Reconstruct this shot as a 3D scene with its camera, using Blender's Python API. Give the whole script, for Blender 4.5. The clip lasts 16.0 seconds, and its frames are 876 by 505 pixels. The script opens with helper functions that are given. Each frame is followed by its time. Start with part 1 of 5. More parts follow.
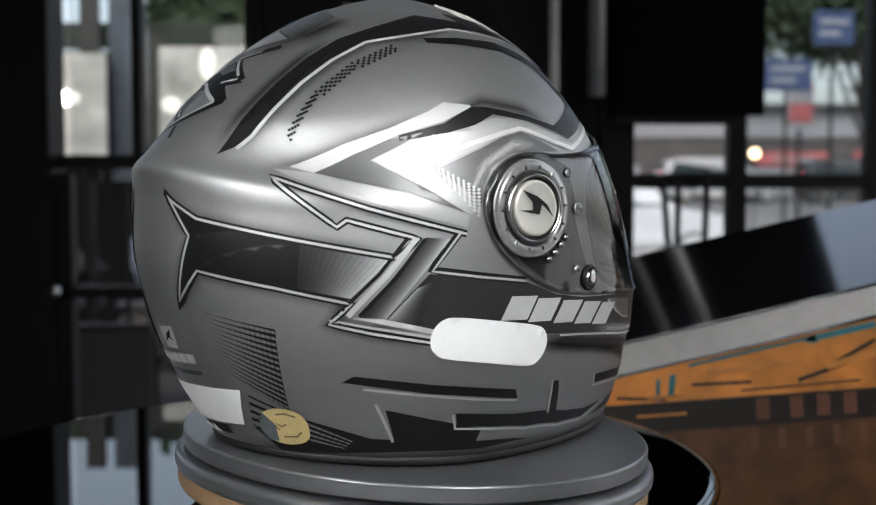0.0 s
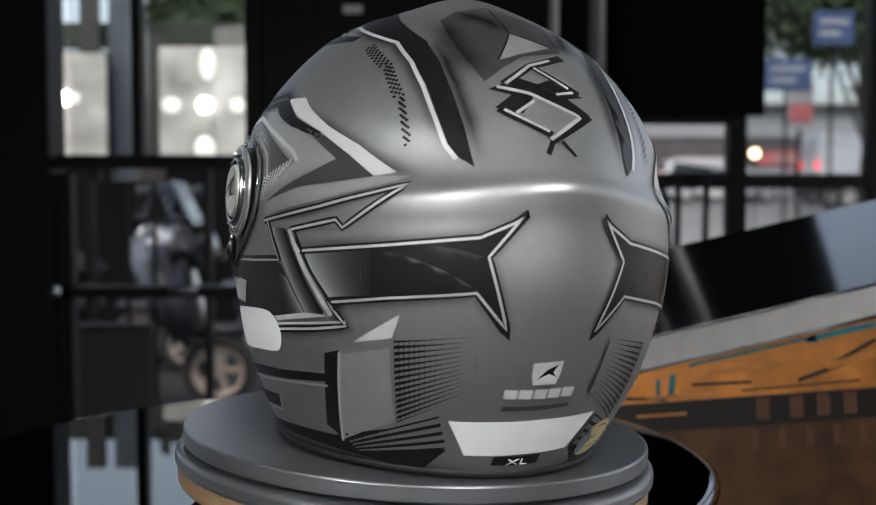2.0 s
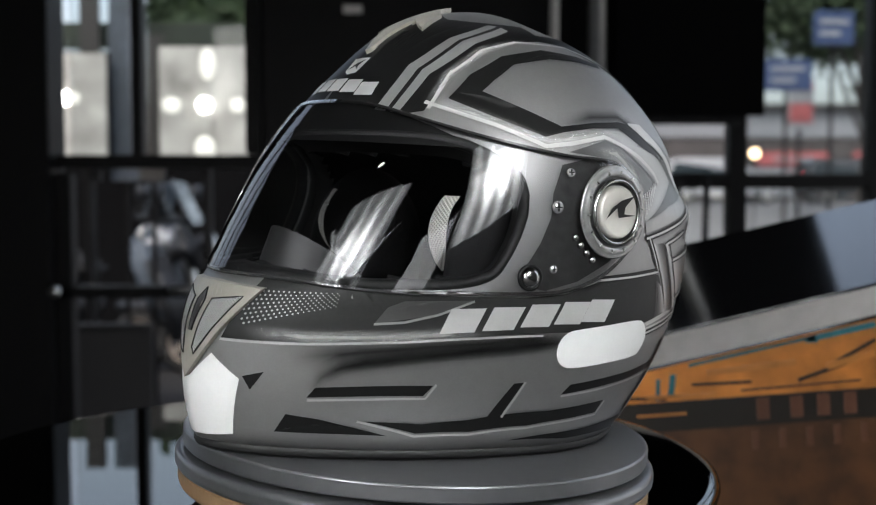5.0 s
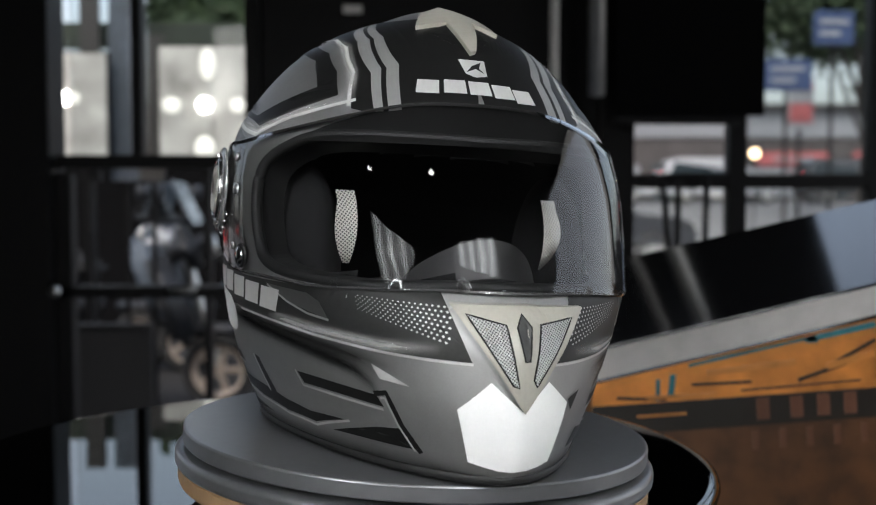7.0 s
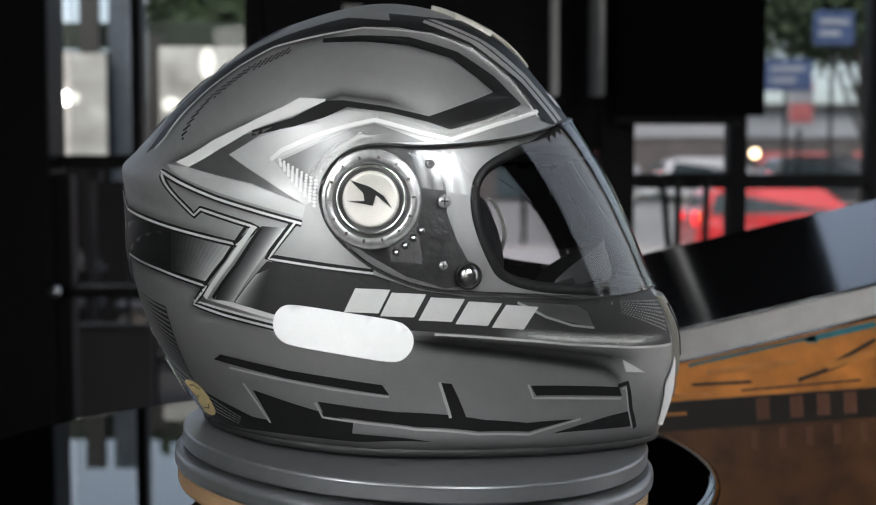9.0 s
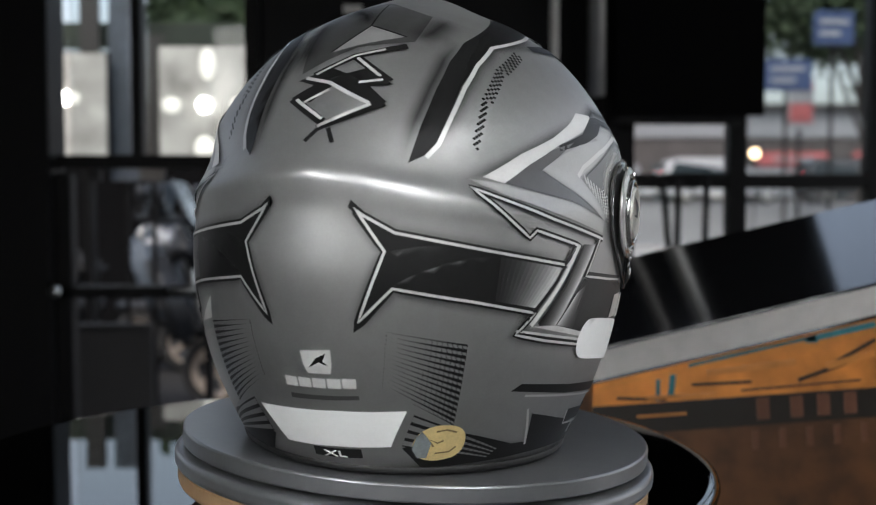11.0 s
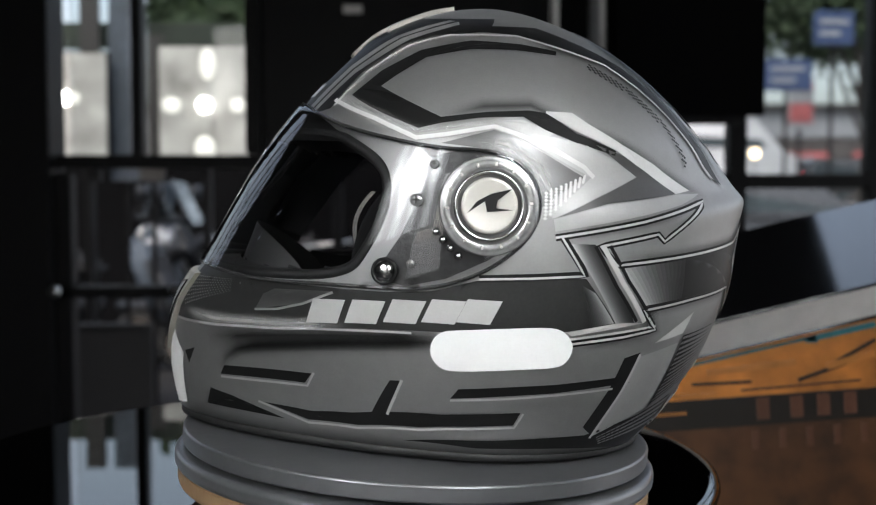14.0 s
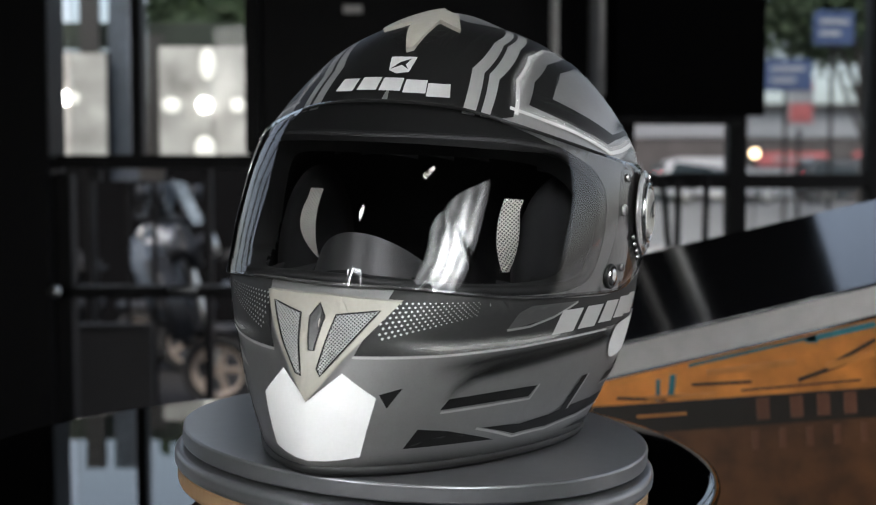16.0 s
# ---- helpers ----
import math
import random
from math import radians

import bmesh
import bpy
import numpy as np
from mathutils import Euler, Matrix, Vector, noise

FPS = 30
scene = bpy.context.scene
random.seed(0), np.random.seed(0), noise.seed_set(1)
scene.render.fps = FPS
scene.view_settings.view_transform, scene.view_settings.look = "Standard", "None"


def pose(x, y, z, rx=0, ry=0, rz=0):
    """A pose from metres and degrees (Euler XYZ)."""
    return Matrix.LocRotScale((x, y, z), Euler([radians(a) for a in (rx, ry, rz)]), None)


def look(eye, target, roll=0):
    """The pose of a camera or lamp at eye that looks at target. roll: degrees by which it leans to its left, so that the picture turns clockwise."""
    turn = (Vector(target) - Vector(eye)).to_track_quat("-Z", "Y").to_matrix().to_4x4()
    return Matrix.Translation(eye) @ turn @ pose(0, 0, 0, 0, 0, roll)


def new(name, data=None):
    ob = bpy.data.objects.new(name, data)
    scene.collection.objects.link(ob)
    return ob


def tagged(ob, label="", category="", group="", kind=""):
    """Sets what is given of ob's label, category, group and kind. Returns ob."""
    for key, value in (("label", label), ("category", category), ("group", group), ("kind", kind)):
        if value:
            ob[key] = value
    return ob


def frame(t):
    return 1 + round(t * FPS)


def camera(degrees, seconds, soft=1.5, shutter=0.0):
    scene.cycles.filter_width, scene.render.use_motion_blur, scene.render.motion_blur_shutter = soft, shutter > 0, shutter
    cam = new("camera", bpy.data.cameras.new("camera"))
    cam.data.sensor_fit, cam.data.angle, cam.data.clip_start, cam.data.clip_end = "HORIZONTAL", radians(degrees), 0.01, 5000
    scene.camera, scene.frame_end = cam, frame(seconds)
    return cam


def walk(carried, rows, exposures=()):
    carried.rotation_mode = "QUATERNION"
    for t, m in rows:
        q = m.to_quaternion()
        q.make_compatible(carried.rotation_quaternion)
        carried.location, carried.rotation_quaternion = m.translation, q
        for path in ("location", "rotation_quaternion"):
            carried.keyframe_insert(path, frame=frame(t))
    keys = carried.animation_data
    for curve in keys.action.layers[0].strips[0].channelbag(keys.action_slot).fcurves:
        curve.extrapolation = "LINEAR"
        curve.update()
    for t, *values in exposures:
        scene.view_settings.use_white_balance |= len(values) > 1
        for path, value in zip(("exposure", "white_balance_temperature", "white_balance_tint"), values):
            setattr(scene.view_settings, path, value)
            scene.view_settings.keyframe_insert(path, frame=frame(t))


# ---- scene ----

# ---------------------------------------------------------------- camera
TT = Vector((0.0, 0.0, 1.0))                       # centre of the turntable's top
EYE = (0.0063, -0.7301, 1.1528)
cam = camera(42.39, 16.0, soft=1.15)
VIEW = look(EYE, (EYE[0] + 0.00766, EYE[1] + 0.9986, EYE[2] - 0.05415))
walk(cam, [(0.0, VIEW), (16.0, VIEW)], [(0.0, 0.6), (16.0, 0.6)])
cam.data.dof.use_dof = True
cam.data.dof.focus_distance = 0.64
cam.data.dof.aperture_fstop = 8.0

# ---------------------------------------------------------------- light
WINDOW_POWER = 3.0
SOFTBOX = 2.1
world = bpy.data.worlds.new("world")
scene.world = world
world.use_nodes = True
wn = world.node_tree
sky = wn.nodes.new("ShaderNodeTexSky")
sky.sky_type = "NISHITA"
sky.sun_disc = False
sky.sun_elevation = radians(51)
sky.dust_density = 5.0
sky.sun_rotation = radians(200)
pale = wn.nodes.new("ShaderNodeHueSaturation")
pale.inputs["Saturation"].default_value = 0.6
pale.inputs["Value"].default_value = 1.4
wn.links.new(sky.outputs[0], pale.inputs["Color"])
wn.links.new(pale.outputs[0], wn.nodes["Background"].inputs[0])
wn.nodes["Background"].inputs[1].default_value = 0.15


def area(name, eye, target, w, h, power, color=(1, 1, 1), spread=180):
    data = bpy.data.lights.new(name, "AREA")
    data.shape, data.size, data.size_y, data.energy, data.color = "RECTANGLE", w, h, power, color
    ob = new(name, data)
    data.spread = radians(spread)
    ob.matrix_world = look(eye, target)
    return ob


def hot_middle(ob, middle, edge):
    """A softbox cloth: brightest before its bulb, falling off to the rim, with faint folds."""
    ob.data.use_nodes = True
    n, l = ob.data.node_tree.nodes, ob.data.node_tree.links
    geo, off, size = n.new("ShaderNodeNewGeometry"), n.new("ShaderNodeVectorMath"), n.new("ShaderNodeVectorMath")
    off.operation, size.operation = "SUBTRACT", "LENGTH"
    off.inputs[1].default_value = (0.5, 0.5, 0.0)
    fall, fold, mul = n.new("ShaderNodeMapRange"), n.new("ShaderNodeTexWave"), n.new("ShaderNodeMath")
    fall.interpolation_type = "SMOOTHSTEP"
    for key, value in (("From Min", 0.0), ("From Max", 0.46), ("To Min", middle), ("To Max", edge)):
        fall.inputs[key].default_value = value
    fold.inputs["Scale"].default_value, fold.inputs["Distortion"].default_value = 1.3, 2.5
    soft = n.new("ShaderNodeMapRange")
    soft.inputs["To Min"].default_value = 0.25
    mul.operation = "MULTIPLY"
    l.new(geo.outputs["Parametric"], off.inputs[0])
    l.new(off.outputs[0], size.inputs[0])
    l.new(size.outputs["Value"], fall.inputs["Value"])
    l.new(geo.outputs["Parametric"], fold.inputs["Vector"])
    l.new(fold.outputs["Fac"], soft.inputs["Value"])
    l.new(fall.outputs[0], mul.inputs[0])
    l.new(soft.outputs[0], mul.inputs[1])
    l.new(mul.outputs[0], n["Emission"].inputs["Strength"])


sun = bpy.data.lights.new("sun", "SUN")
sun.energy, sun.angle, sun.color = 0.5, radians(12), (1.0, 0.96, 0.9)
new("sun", sun).matrix_world = look((0, 0, 10), (-2.7, 7.5, 0))

# ---------------------------------------------------------------- materials
def material(name, color, rough=0.5, metal=0.0, spread=0.12, scale=40.0, bump=0.0, bscale=200.0, coat=0.0, spec=0.5):
    """Principled surface with a two-scale tone change and fine relief."""
    m = bpy.data.materials.new(name)
    m.use_nodes = True
    n, l = m.node_tree.nodes, m.node_tree.links
    b = n["Principled BSDF"]
    b.inputs["Roughness"].default_value, b.inputs["Metallic"].default_value = rough, metal
    b.inputs["Coat Weight"].default_value = coat
    b.inputs["Coat Roughness"].default_value = 0.08
    b.inputs["Specular IOR Level"].default_value = spec
    co = n.new("ShaderNodeTexCoord")
    big, fine = n.new("ShaderNodeTexNoise"), n.new("ShaderNodeTexNoise")
    big.inputs["Scale"].default_value, fine.inputs["Scale"].default_value = scale * 0.15, scale
    big.inputs["Detail"].default_value = fine.inputs["Detail"].default_value = 4
    add = n.new("ShaderNodeMath")
    add.operation = "ADD"
    ramp = n.new("ShaderNodeMapRange")
    ramp.inputs["From Min"].default_value, ramp.inputs["From Max"].default_value = 0.6, 1.4
    ramp.inputs["To Min"].default_value, ramp.inputs["To Max"].default_value = 1 - spread, 1 + spread
    mul = n.new("ShaderNodeVectorMath")
    mul.operation = "SCALE"
    mul.inputs[0].default_value = color
    for t in (big, fine):
        l.new(co.outputs["Object"], t.inputs["Vector"])
    l.new(big.outputs["Fac"], add.inputs[0])
    l.new(fine.outputs["Fac"], add.inputs[1])
    l.new(add.outputs[0], ramp.inputs["Value"])
    l.new(ramp.outputs[0], mul.inputs["Scale"])
    l.new(mul.outputs[0], b.inputs["Base Color"])
    if bump:
        bt, bp = n.new("ShaderNodeTexNoise"), n.new("ShaderNodeBump")
        bt.inputs["Scale"].default_value = bscale
        bp.inputs["Strength"].default_value, bp.inputs["Distance"].default_value = bump, 0.002
        l.new(co.outputs["Object"], bt.inputs["Vector"])
        l.new(bt.outputs["Fac"], bp.inputs["Height"])
        l.new(bp.outputs[0], b.inputs["Normal"])
    return m


def glow(name, color, strength):
    m = bpy.data.materials.new(name)
    m.use_nodes = True
    b = m.node_tree.nodes["Principled BSDF"]
    b.inputs["Base Color"].default_value = (*[0.25 * c for c in color], 1)
    b.inputs["Emission Color"].default_value = (*color, 1)
    b.inputs["Emission Strength"].default_value = strength
    return m


def glass(name, color, rough=0.0, ior=1.45, thin=0.9):
    """Clear sheet: mostly straight through, with a real gloss by angle."""
    m = bpy.data.materials.new(name)
    m.use_nodes = True
    n, l = m.node_tree.nodes, m.node_tree.links
    out = n["Material Output"]
    n.remove(n["Principled BSDF"])
    clear, shine, mix, fr = (n.new("ShaderNodeBsdfTransparent"), n.new("ShaderNodeBsdfGlossy"),
                             n.new("ShaderNodeMixShader"), n.new("ShaderNodeFresnel"))
    clear.inputs[0].default_value = (*color, 1)
    shine.inputs["Roughness"].default_value = rough
    fr.inputs[0].default_value = ior
    l.new(fr.outputs[0], mix.inputs[0])
    l.new(clear.outputs[0], mix.inputs[1])
    l.new(shine.outputs[0], mix.inputs[2])
    l.new(mix.outputs[0], out.inputs[0])
    return m


def airbrush(name, color, most):
    """Thin sprayed paint that thins out by the mesh's own "soft" value."""
    m = material(name, color, 0.45, 0.0, 0.1, 300, spec=0.35)
    n, l = m.node_tree.nodes, m.node_tree.links
    at, mul, mix, clear = n.new("ShaderNodeAttribute"), n.new("ShaderNodeMath"), n.new("ShaderNodeMixShader"), n.new("ShaderNodeBsdfTransparent")
    at.attribute_name = "soft"
    mul.operation = "MULTIPLY"
    mul.inputs[1].default_value = most
    l.new(at.outputs["Fac"], mul.inputs[0])
    l.new(mul.outputs[0], mix.inputs[0])
    l.new(clear.outputs[0], mix.inputs[1])
    l.new(n["Principled BSDF"].outputs[0], mix.inputs[2])
    l.new(mix.outputs[0], n["Material Output"].inputs[0])
    return m


def woven(name, thread, gap, scale, metal=0.0):
    """A fine woven mesh: two crossed sets of threads over dark gaps."""
    m = material(name, thread, 0.45, metal, 0.1, 300)
    n, l = m.node_tree.nodes, m.node_tree.links
    b = n["Principled BSDF"]
    co = n.new("ShaderNodeTexCoord")
    fac = None
    for turn in (35, 125):
        mp, wv = n.new("ShaderNodeMapping"), n.new("ShaderNodeTexWave")
        mp.inputs["Rotation"].default_value = (radians(turn), 0, 0)
        wv.bands_direction = "Y"
        wv.inputs["Scale"].default_value = scale / 6.283
        l.new(co.outputs["Object"], mp.inputs["Vector"])
        l.new(mp.outputs[0], wv.inputs["Vector"])
        if fac is None:
            fac = wv.outputs["Fac"]
        else:
            mx = n.new("ShaderNodeMath")
            mx.operation = "MAXIMUM"
            l.new(fac, mx.inputs[0])
            l.new(wv.outputs["Fac"], mx.inputs[1])
            fac = mx.outputs[0]
    step = n.new("ShaderNodeMapRange")
    step.inputs["From Min"].default_value, step.inputs["From Max"].default_value = 0.45, 0.75
    mix = n.new("ShaderNodeMix")
    mix.data_type = "RGBA"
    mix.inputs[6].default_value, mix.inputs[7].default_value = (*gap, 1), (*thread, 1)
    l.new(fac, step.inputs["Value"])
    l.new(step.outputs[0], mix.inputs[0])
    l.new(mix.outputs[2], b.inputs["Base Color"])
    bp = n.new("ShaderNodeBump")
    bp.inputs["Distance"].default_value = 0.0006
    l.new(fac, bp.inputs["Height"])
    l.new(bp.outputs[0], b.inputs["Normal"])
    return m


M_SILVER = material("matt_silver_paint", (0.318, 0.316, 0.312), 0.46, 0.84, 0.05, 900, 0.02, 3000)
M_BLACK = material("matt_black_paint", (0.0065, 0.0065, 0.0065), 0.42, 0.0, 0.1, 300, spec=0.22)
M_SOFTBLACK = airbrush("sprayed_black_paint", (0.007, 0.007, 0.007), 0.72)
M_SOFTPALE = airbrush("sprayed_silver_paint", (0.50, 0.495, 0.48), 0.55)
M_CHIN = material("worn_black_paint", (0.027, 0.027, 0.0265), 0.55, 0.4, 0.12, 500, spec=0.3)
M_GREY = material("dark_grey_paint", (0.115, 0.115, 0.114), 0.36, 0.75, 0.06, 900)
FADES = [material("faded_silver_paint", (c, c, c), 0.40, 0.75, 0.06, 900) for c in [0.56 * 0.80 ** k for k in range(14)]]
M_MID = material("mid_silver_paint", (0.40, 0.398, 0.39), 0.5, 0.75, 0.05, 900)
M_PALE = material("pale_silver_paint", (0.52, 0.517, 0.505), 0.5, 0.3, 0.05, 900)
M_WHITE = material("white_reflective_sticker", (0.73, 0.73, 0.72), 0.5, 0.0, 0.03, 600, 0.02, 4000)
M_LINE = material("silver_pinstripe_paint", (0.54, 0.536, 0.525), 0.45, 0.4, 0.05, 900)
M_GOLD = material("gold_foil_seal", (0.80, 0.62, 0.29), 0.35, 0.5, 0.15, 900)
M_FILM = material("iridescent_foil", (0.32, 0.36, 0.38), 0.25, 0.7, 0.25, 500)
M_SEAL = material("brown_print", (0.22, 0.14, 0.05), 0.5, 0.0, 0.1, 500)
M_RUBBER = material("black_rubber", (0.007, 0.007, 0.007), 0.6, 0.0, 0.15, 400, 0.05, 2000)
M_LINING = material("black_lining_fabric", (0.0035, 0.0035, 0.004), 0.95, 0.0, 0.2, 500, 0.2, 3000)
M_MESH = woven("pale_mesh_fabric", (0.66, 0.64, 0.58), (0.10, 0.10, 0.09), 1200)
M_DEFLECT = material("dark_soft_plastic", (0.025, 0.025, 0.025), 0.45, 0.0, 0.1, 200)
M_VISOR = glass("smoked_visor", (0.86, 0.86, 0.87), 0.012, 1.7)
M_EDGE = material("visor_rim", (0.05, 0.05, 0.05), 0.2, 0.0, 0.1, 300)
M_CLEAR = material("clear_plastic", (0.34, 0.34, 0.335), 0.24, 0.6, 0.3, 250)
M_CHROME = material("chromed_plastic", (0.52, 0.52, 0.51), 0.2, 1.0, 0.06, 300)
M_CAP = material("warm_pale_cap", (0.52, 0.505, 0.46), 0.32, 0.35, 0.04, 400)
M_PLATE = material("dark_hinge_plate", (0.055, 0.055, 0.054), 0.35, 0.35, 0.45, 120, 0.25, 260)
M_VENT = material("warm_grey_plastic", (0.31, 0.295, 0.255), 0.45, 0.2, 0.06, 500, 0.02, 2500)
M_VENTMESH = woven("silver_wire_mesh", (0.50, 0.50, 0.49), (0.05, 0.05, 0.05), 1500, 0.5)
M_PLATTER = material("grey_turntable_plastic", (0.185, 0.188, 0.196), 0.34, 0.7, 0.07, 120, 0.02, 1500)
M_TABLE = glass("green_clear_glass", (0.22, 0.27, 0.26), 0.0, 3.3)
M_FRAME = material("black_window_frame", (0.005, 0.005, 0.0055), 0.5, 0.0, 0.15, 30, spec=0.15)
M_WALL = material("dark_shop_wall", (0.022, 0.022, 0.024), 0.6, 0.0, 0.2, 8, 0.1, 60)
M_BLINDCLOTH = material("black_blind_cloth", (0.0022, 0.0022, 0.0024), 0.9, 0.0, 0.2, 30, 0.1, 500, spec=0.05)
M_SCREEN = material("pale_tinted_screen", (0.09, 0.11, 0.13), 0.15, 0.0, 0.25, 12)
# Yard ground: the covered yard's shade is put into this dark colour.
M_SHADEDGROUND = material("ground_with_painted_shade", (0.03, 0.03, 0.031), 0.85, 0.0, 0.3, 5, 0.2, 60, spec=0.2)
# Yard wall: near-black base colour, rough, with random tone differences.
M_YARD = material("near_black_wall", (0.003, 0.003, 0.0034), 0.9, 0.0, 0.3, 6, 0.1, 40, spec=0.05)
M_FLOOR = material("grey_floor_tile", (0.12, 0.12, 0.12), 0.4, 0.0, 0.2, 6, 0.05, 80)
M_CEIL = material("dark_ceiling", (0.05, 0.05, 0.05), 0.8, 0.0, 0.15, 8)
M_PAVE = material("pale_concrete", (0.29, 0.285, 0.29), 0.85, 0.0, 0.12, 2, 0.1, 30)
M_GROUND = material("grey_concrete", (0.15, 0.15, 0.152), 0.85, 0.0, 0.2, 3, 0.1, 40)
M_PANE = glass("window_glass", (0.93, 0.95, 0.95), 0.0, 1.45)
M_PAGES = material("grey_page_edges", (0.47, 0.455, 0.44), 0.7, 0.0, 0.12, 60, 0.1, 900)
M_COVER = material("glossy_black_cover", (0.008, 0.008, 0.009), 0.05, 0.0, 0.1, 30, coat=1.0, spec=1.0)
M_COVER.node_tree.nodes["Principled BSDF"].inputs["Coat IOR"].default_value = 2.6
M_ORANGE = material("orange_brown_print", (0.50, 0.18, 0.032), 0.45, 0.0, 0.75, 26)
M_ORANGE2 = material("bright_orange_print", (0.46, 0.18, 0.04), 0.4, 0.0, 0.35, 50)
M_BROWN = material("dark_brown_print", (0.010, 0.007, 0.005), 0.4, 0.0, 0.3, 40)
M_RUST = material("rust_brown_print", (0.085, 0.034, 0.011), 0.45, 0.0, 0.7, 30)
M_COPPER = material("copper_brown_lettering", (0.11, 0.045, 0.026), 0.4, 0.0, 0.2, 60)
M_TEAL = material("teal_print", (0.02, 0.14, 0.18), 0.4, 0.0, 0.3, 40)
M_RED = material("red_paint", (0.40, 0.012, 0.015), 0.25, 0.0, 0.15, 3, coat=0.6)
M_REDSIGN = material("red_sign", (0.30, 0.075, 0.08), 0.5, 0.0, 0.3, 2)
M_CARWHITE = material("white_car_paint", (0.44, 0.46, 0.49), 0.25, 0.0, 0.05, 3, coat=0.6)
M_CARDARK = material("dark_car_paint", (0.02, 0.022, 0.027), 0.25, 0.0, 0.15, 3, coat=0.6)
M_CARGLASS = material("dark_car_glass", (0.05, 0.07, 0.08), 0.08, 0.0, 0.1, 5)
M_TYRE = material("tyre_rubber", (0.02, 0.02, 0.02), 0.8, 0.0, 0.2, 40)
M_RIM = material("tan_alloy", (0.52, 0.44, 0.37), 0.4, 0.5, 0.15, 60)
M_STEEL = material("bright_steel", (0.62, 0.62, 0.60), 0.36, 1.0, 0.1, 30)
M_FACADE = material("white_render", (0.20, 0.212, 0.232), 0.8, 0.0, 0.1, 1)
M_SHOPDARK = material("dark_shop_front", (0.05, 0.045, 0.045), 0.5, 0.0, 0.4, 1.5)
M_AWNING = material("dark_green_board", (0.02, 0.03, 0.022), 0.7, 0.0, 0.4, 6)
M_BLUE = material("blue_sign_paint", (0.011, 0.03, 0.09), 0.5, 0.0, 0.15, 2)
M_BARK = material("dark_bark", (0.035, 0.03, 0.027), 0.9, 0.0, 0.3, 12, 0.5, 40)
M_LEAF = material("green_leaves", (0.032, 0.054, 0.024), 0.7, 0.0, 0.5, 3)
M_GREYPANEL = material("grey_panel", (0.035, 0.034, 0.034), 0.6, 0.0, 0.15, 6)
M_PALEPANEL = material("pale_wall_panel", (0.62, 0.61, 0.58), 0.35, 0.0, 0.1, 5)
M_DARKBIKE = material("dark_bike_plastic", (0.02, 0.022, 0.026), 0.3, 0.0, 0.2, 20)
M_BLUEGREY = material("blue_grey_plastic", (0.06, 0.077, 0.10), 0.6, 0.0, 0.3, 20)
# Blotchy emission stands in for light and reflections on the glossy wall panels.
M_PANELGLOW = glow("panel_with_added_glow", (0.72, 0.70, 0.66), 0.22)
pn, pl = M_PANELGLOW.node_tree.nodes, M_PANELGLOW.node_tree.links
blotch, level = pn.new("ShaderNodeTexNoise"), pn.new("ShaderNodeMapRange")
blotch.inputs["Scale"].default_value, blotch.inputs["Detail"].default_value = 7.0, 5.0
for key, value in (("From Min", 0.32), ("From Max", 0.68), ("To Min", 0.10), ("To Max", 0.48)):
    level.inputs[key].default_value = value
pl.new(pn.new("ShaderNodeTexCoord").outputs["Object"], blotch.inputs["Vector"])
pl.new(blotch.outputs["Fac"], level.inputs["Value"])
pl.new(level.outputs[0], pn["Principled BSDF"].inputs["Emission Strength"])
M_FLASH = glow("softbox_bulb", (1.0, 0.98, 0.95), 24.0)
M_MDF = material("brown_fibreboard", (0.26, 0.16, 0.08), 0.7, 0.0, 0.2, 40)
M_BULB = glow("white_lamp", (1.0, 0.97, 0.90), 15.0)
# Weak glow for the bulb's halos and reflections on the wall panels.
M_BULBHALO = glow("bulb_halo_glow", (1.0, 0.96, 0.88), 0.85)
M_WARMLAMP = glow("warm_street_lamp", (1.0, 0.84, 0.50), 17.0)
M_DIMLAMP = glow("dim_street_lamp", (1.0, 0.70, 0.40), 5.5)
M_AMBER = glow("amber_indicator", (1.0, 0.42, 0.04), 4.0)
M_TAIL = glow("red_tail_lamp", (1.0, 0.03, 0.04), 1.7)


# ---------------------------------------------------------------- mesh helpers
def finish(name, bm, mat, parent=None, label="", smooth=True):
    me = bpy.data.meshes.new(name)
    bm.to_mesh(me)
    bm.free()
    for m in (mat if isinstance(mat, (list, tuple)) else [mat]):
        me.materials.append(m)
    if smooth:
        me.polygons.foreach_set("use_smooth", [True] * len(me.polygons))
    ob = new(name, me)
    if parent:
        ob.parent = parent
    if label:
        ob["label"] = label
    return ob


def part(name, bm, mat, parent, label="", smooth=False):
    return finish(name, bm, mat, parent, label, smooth)


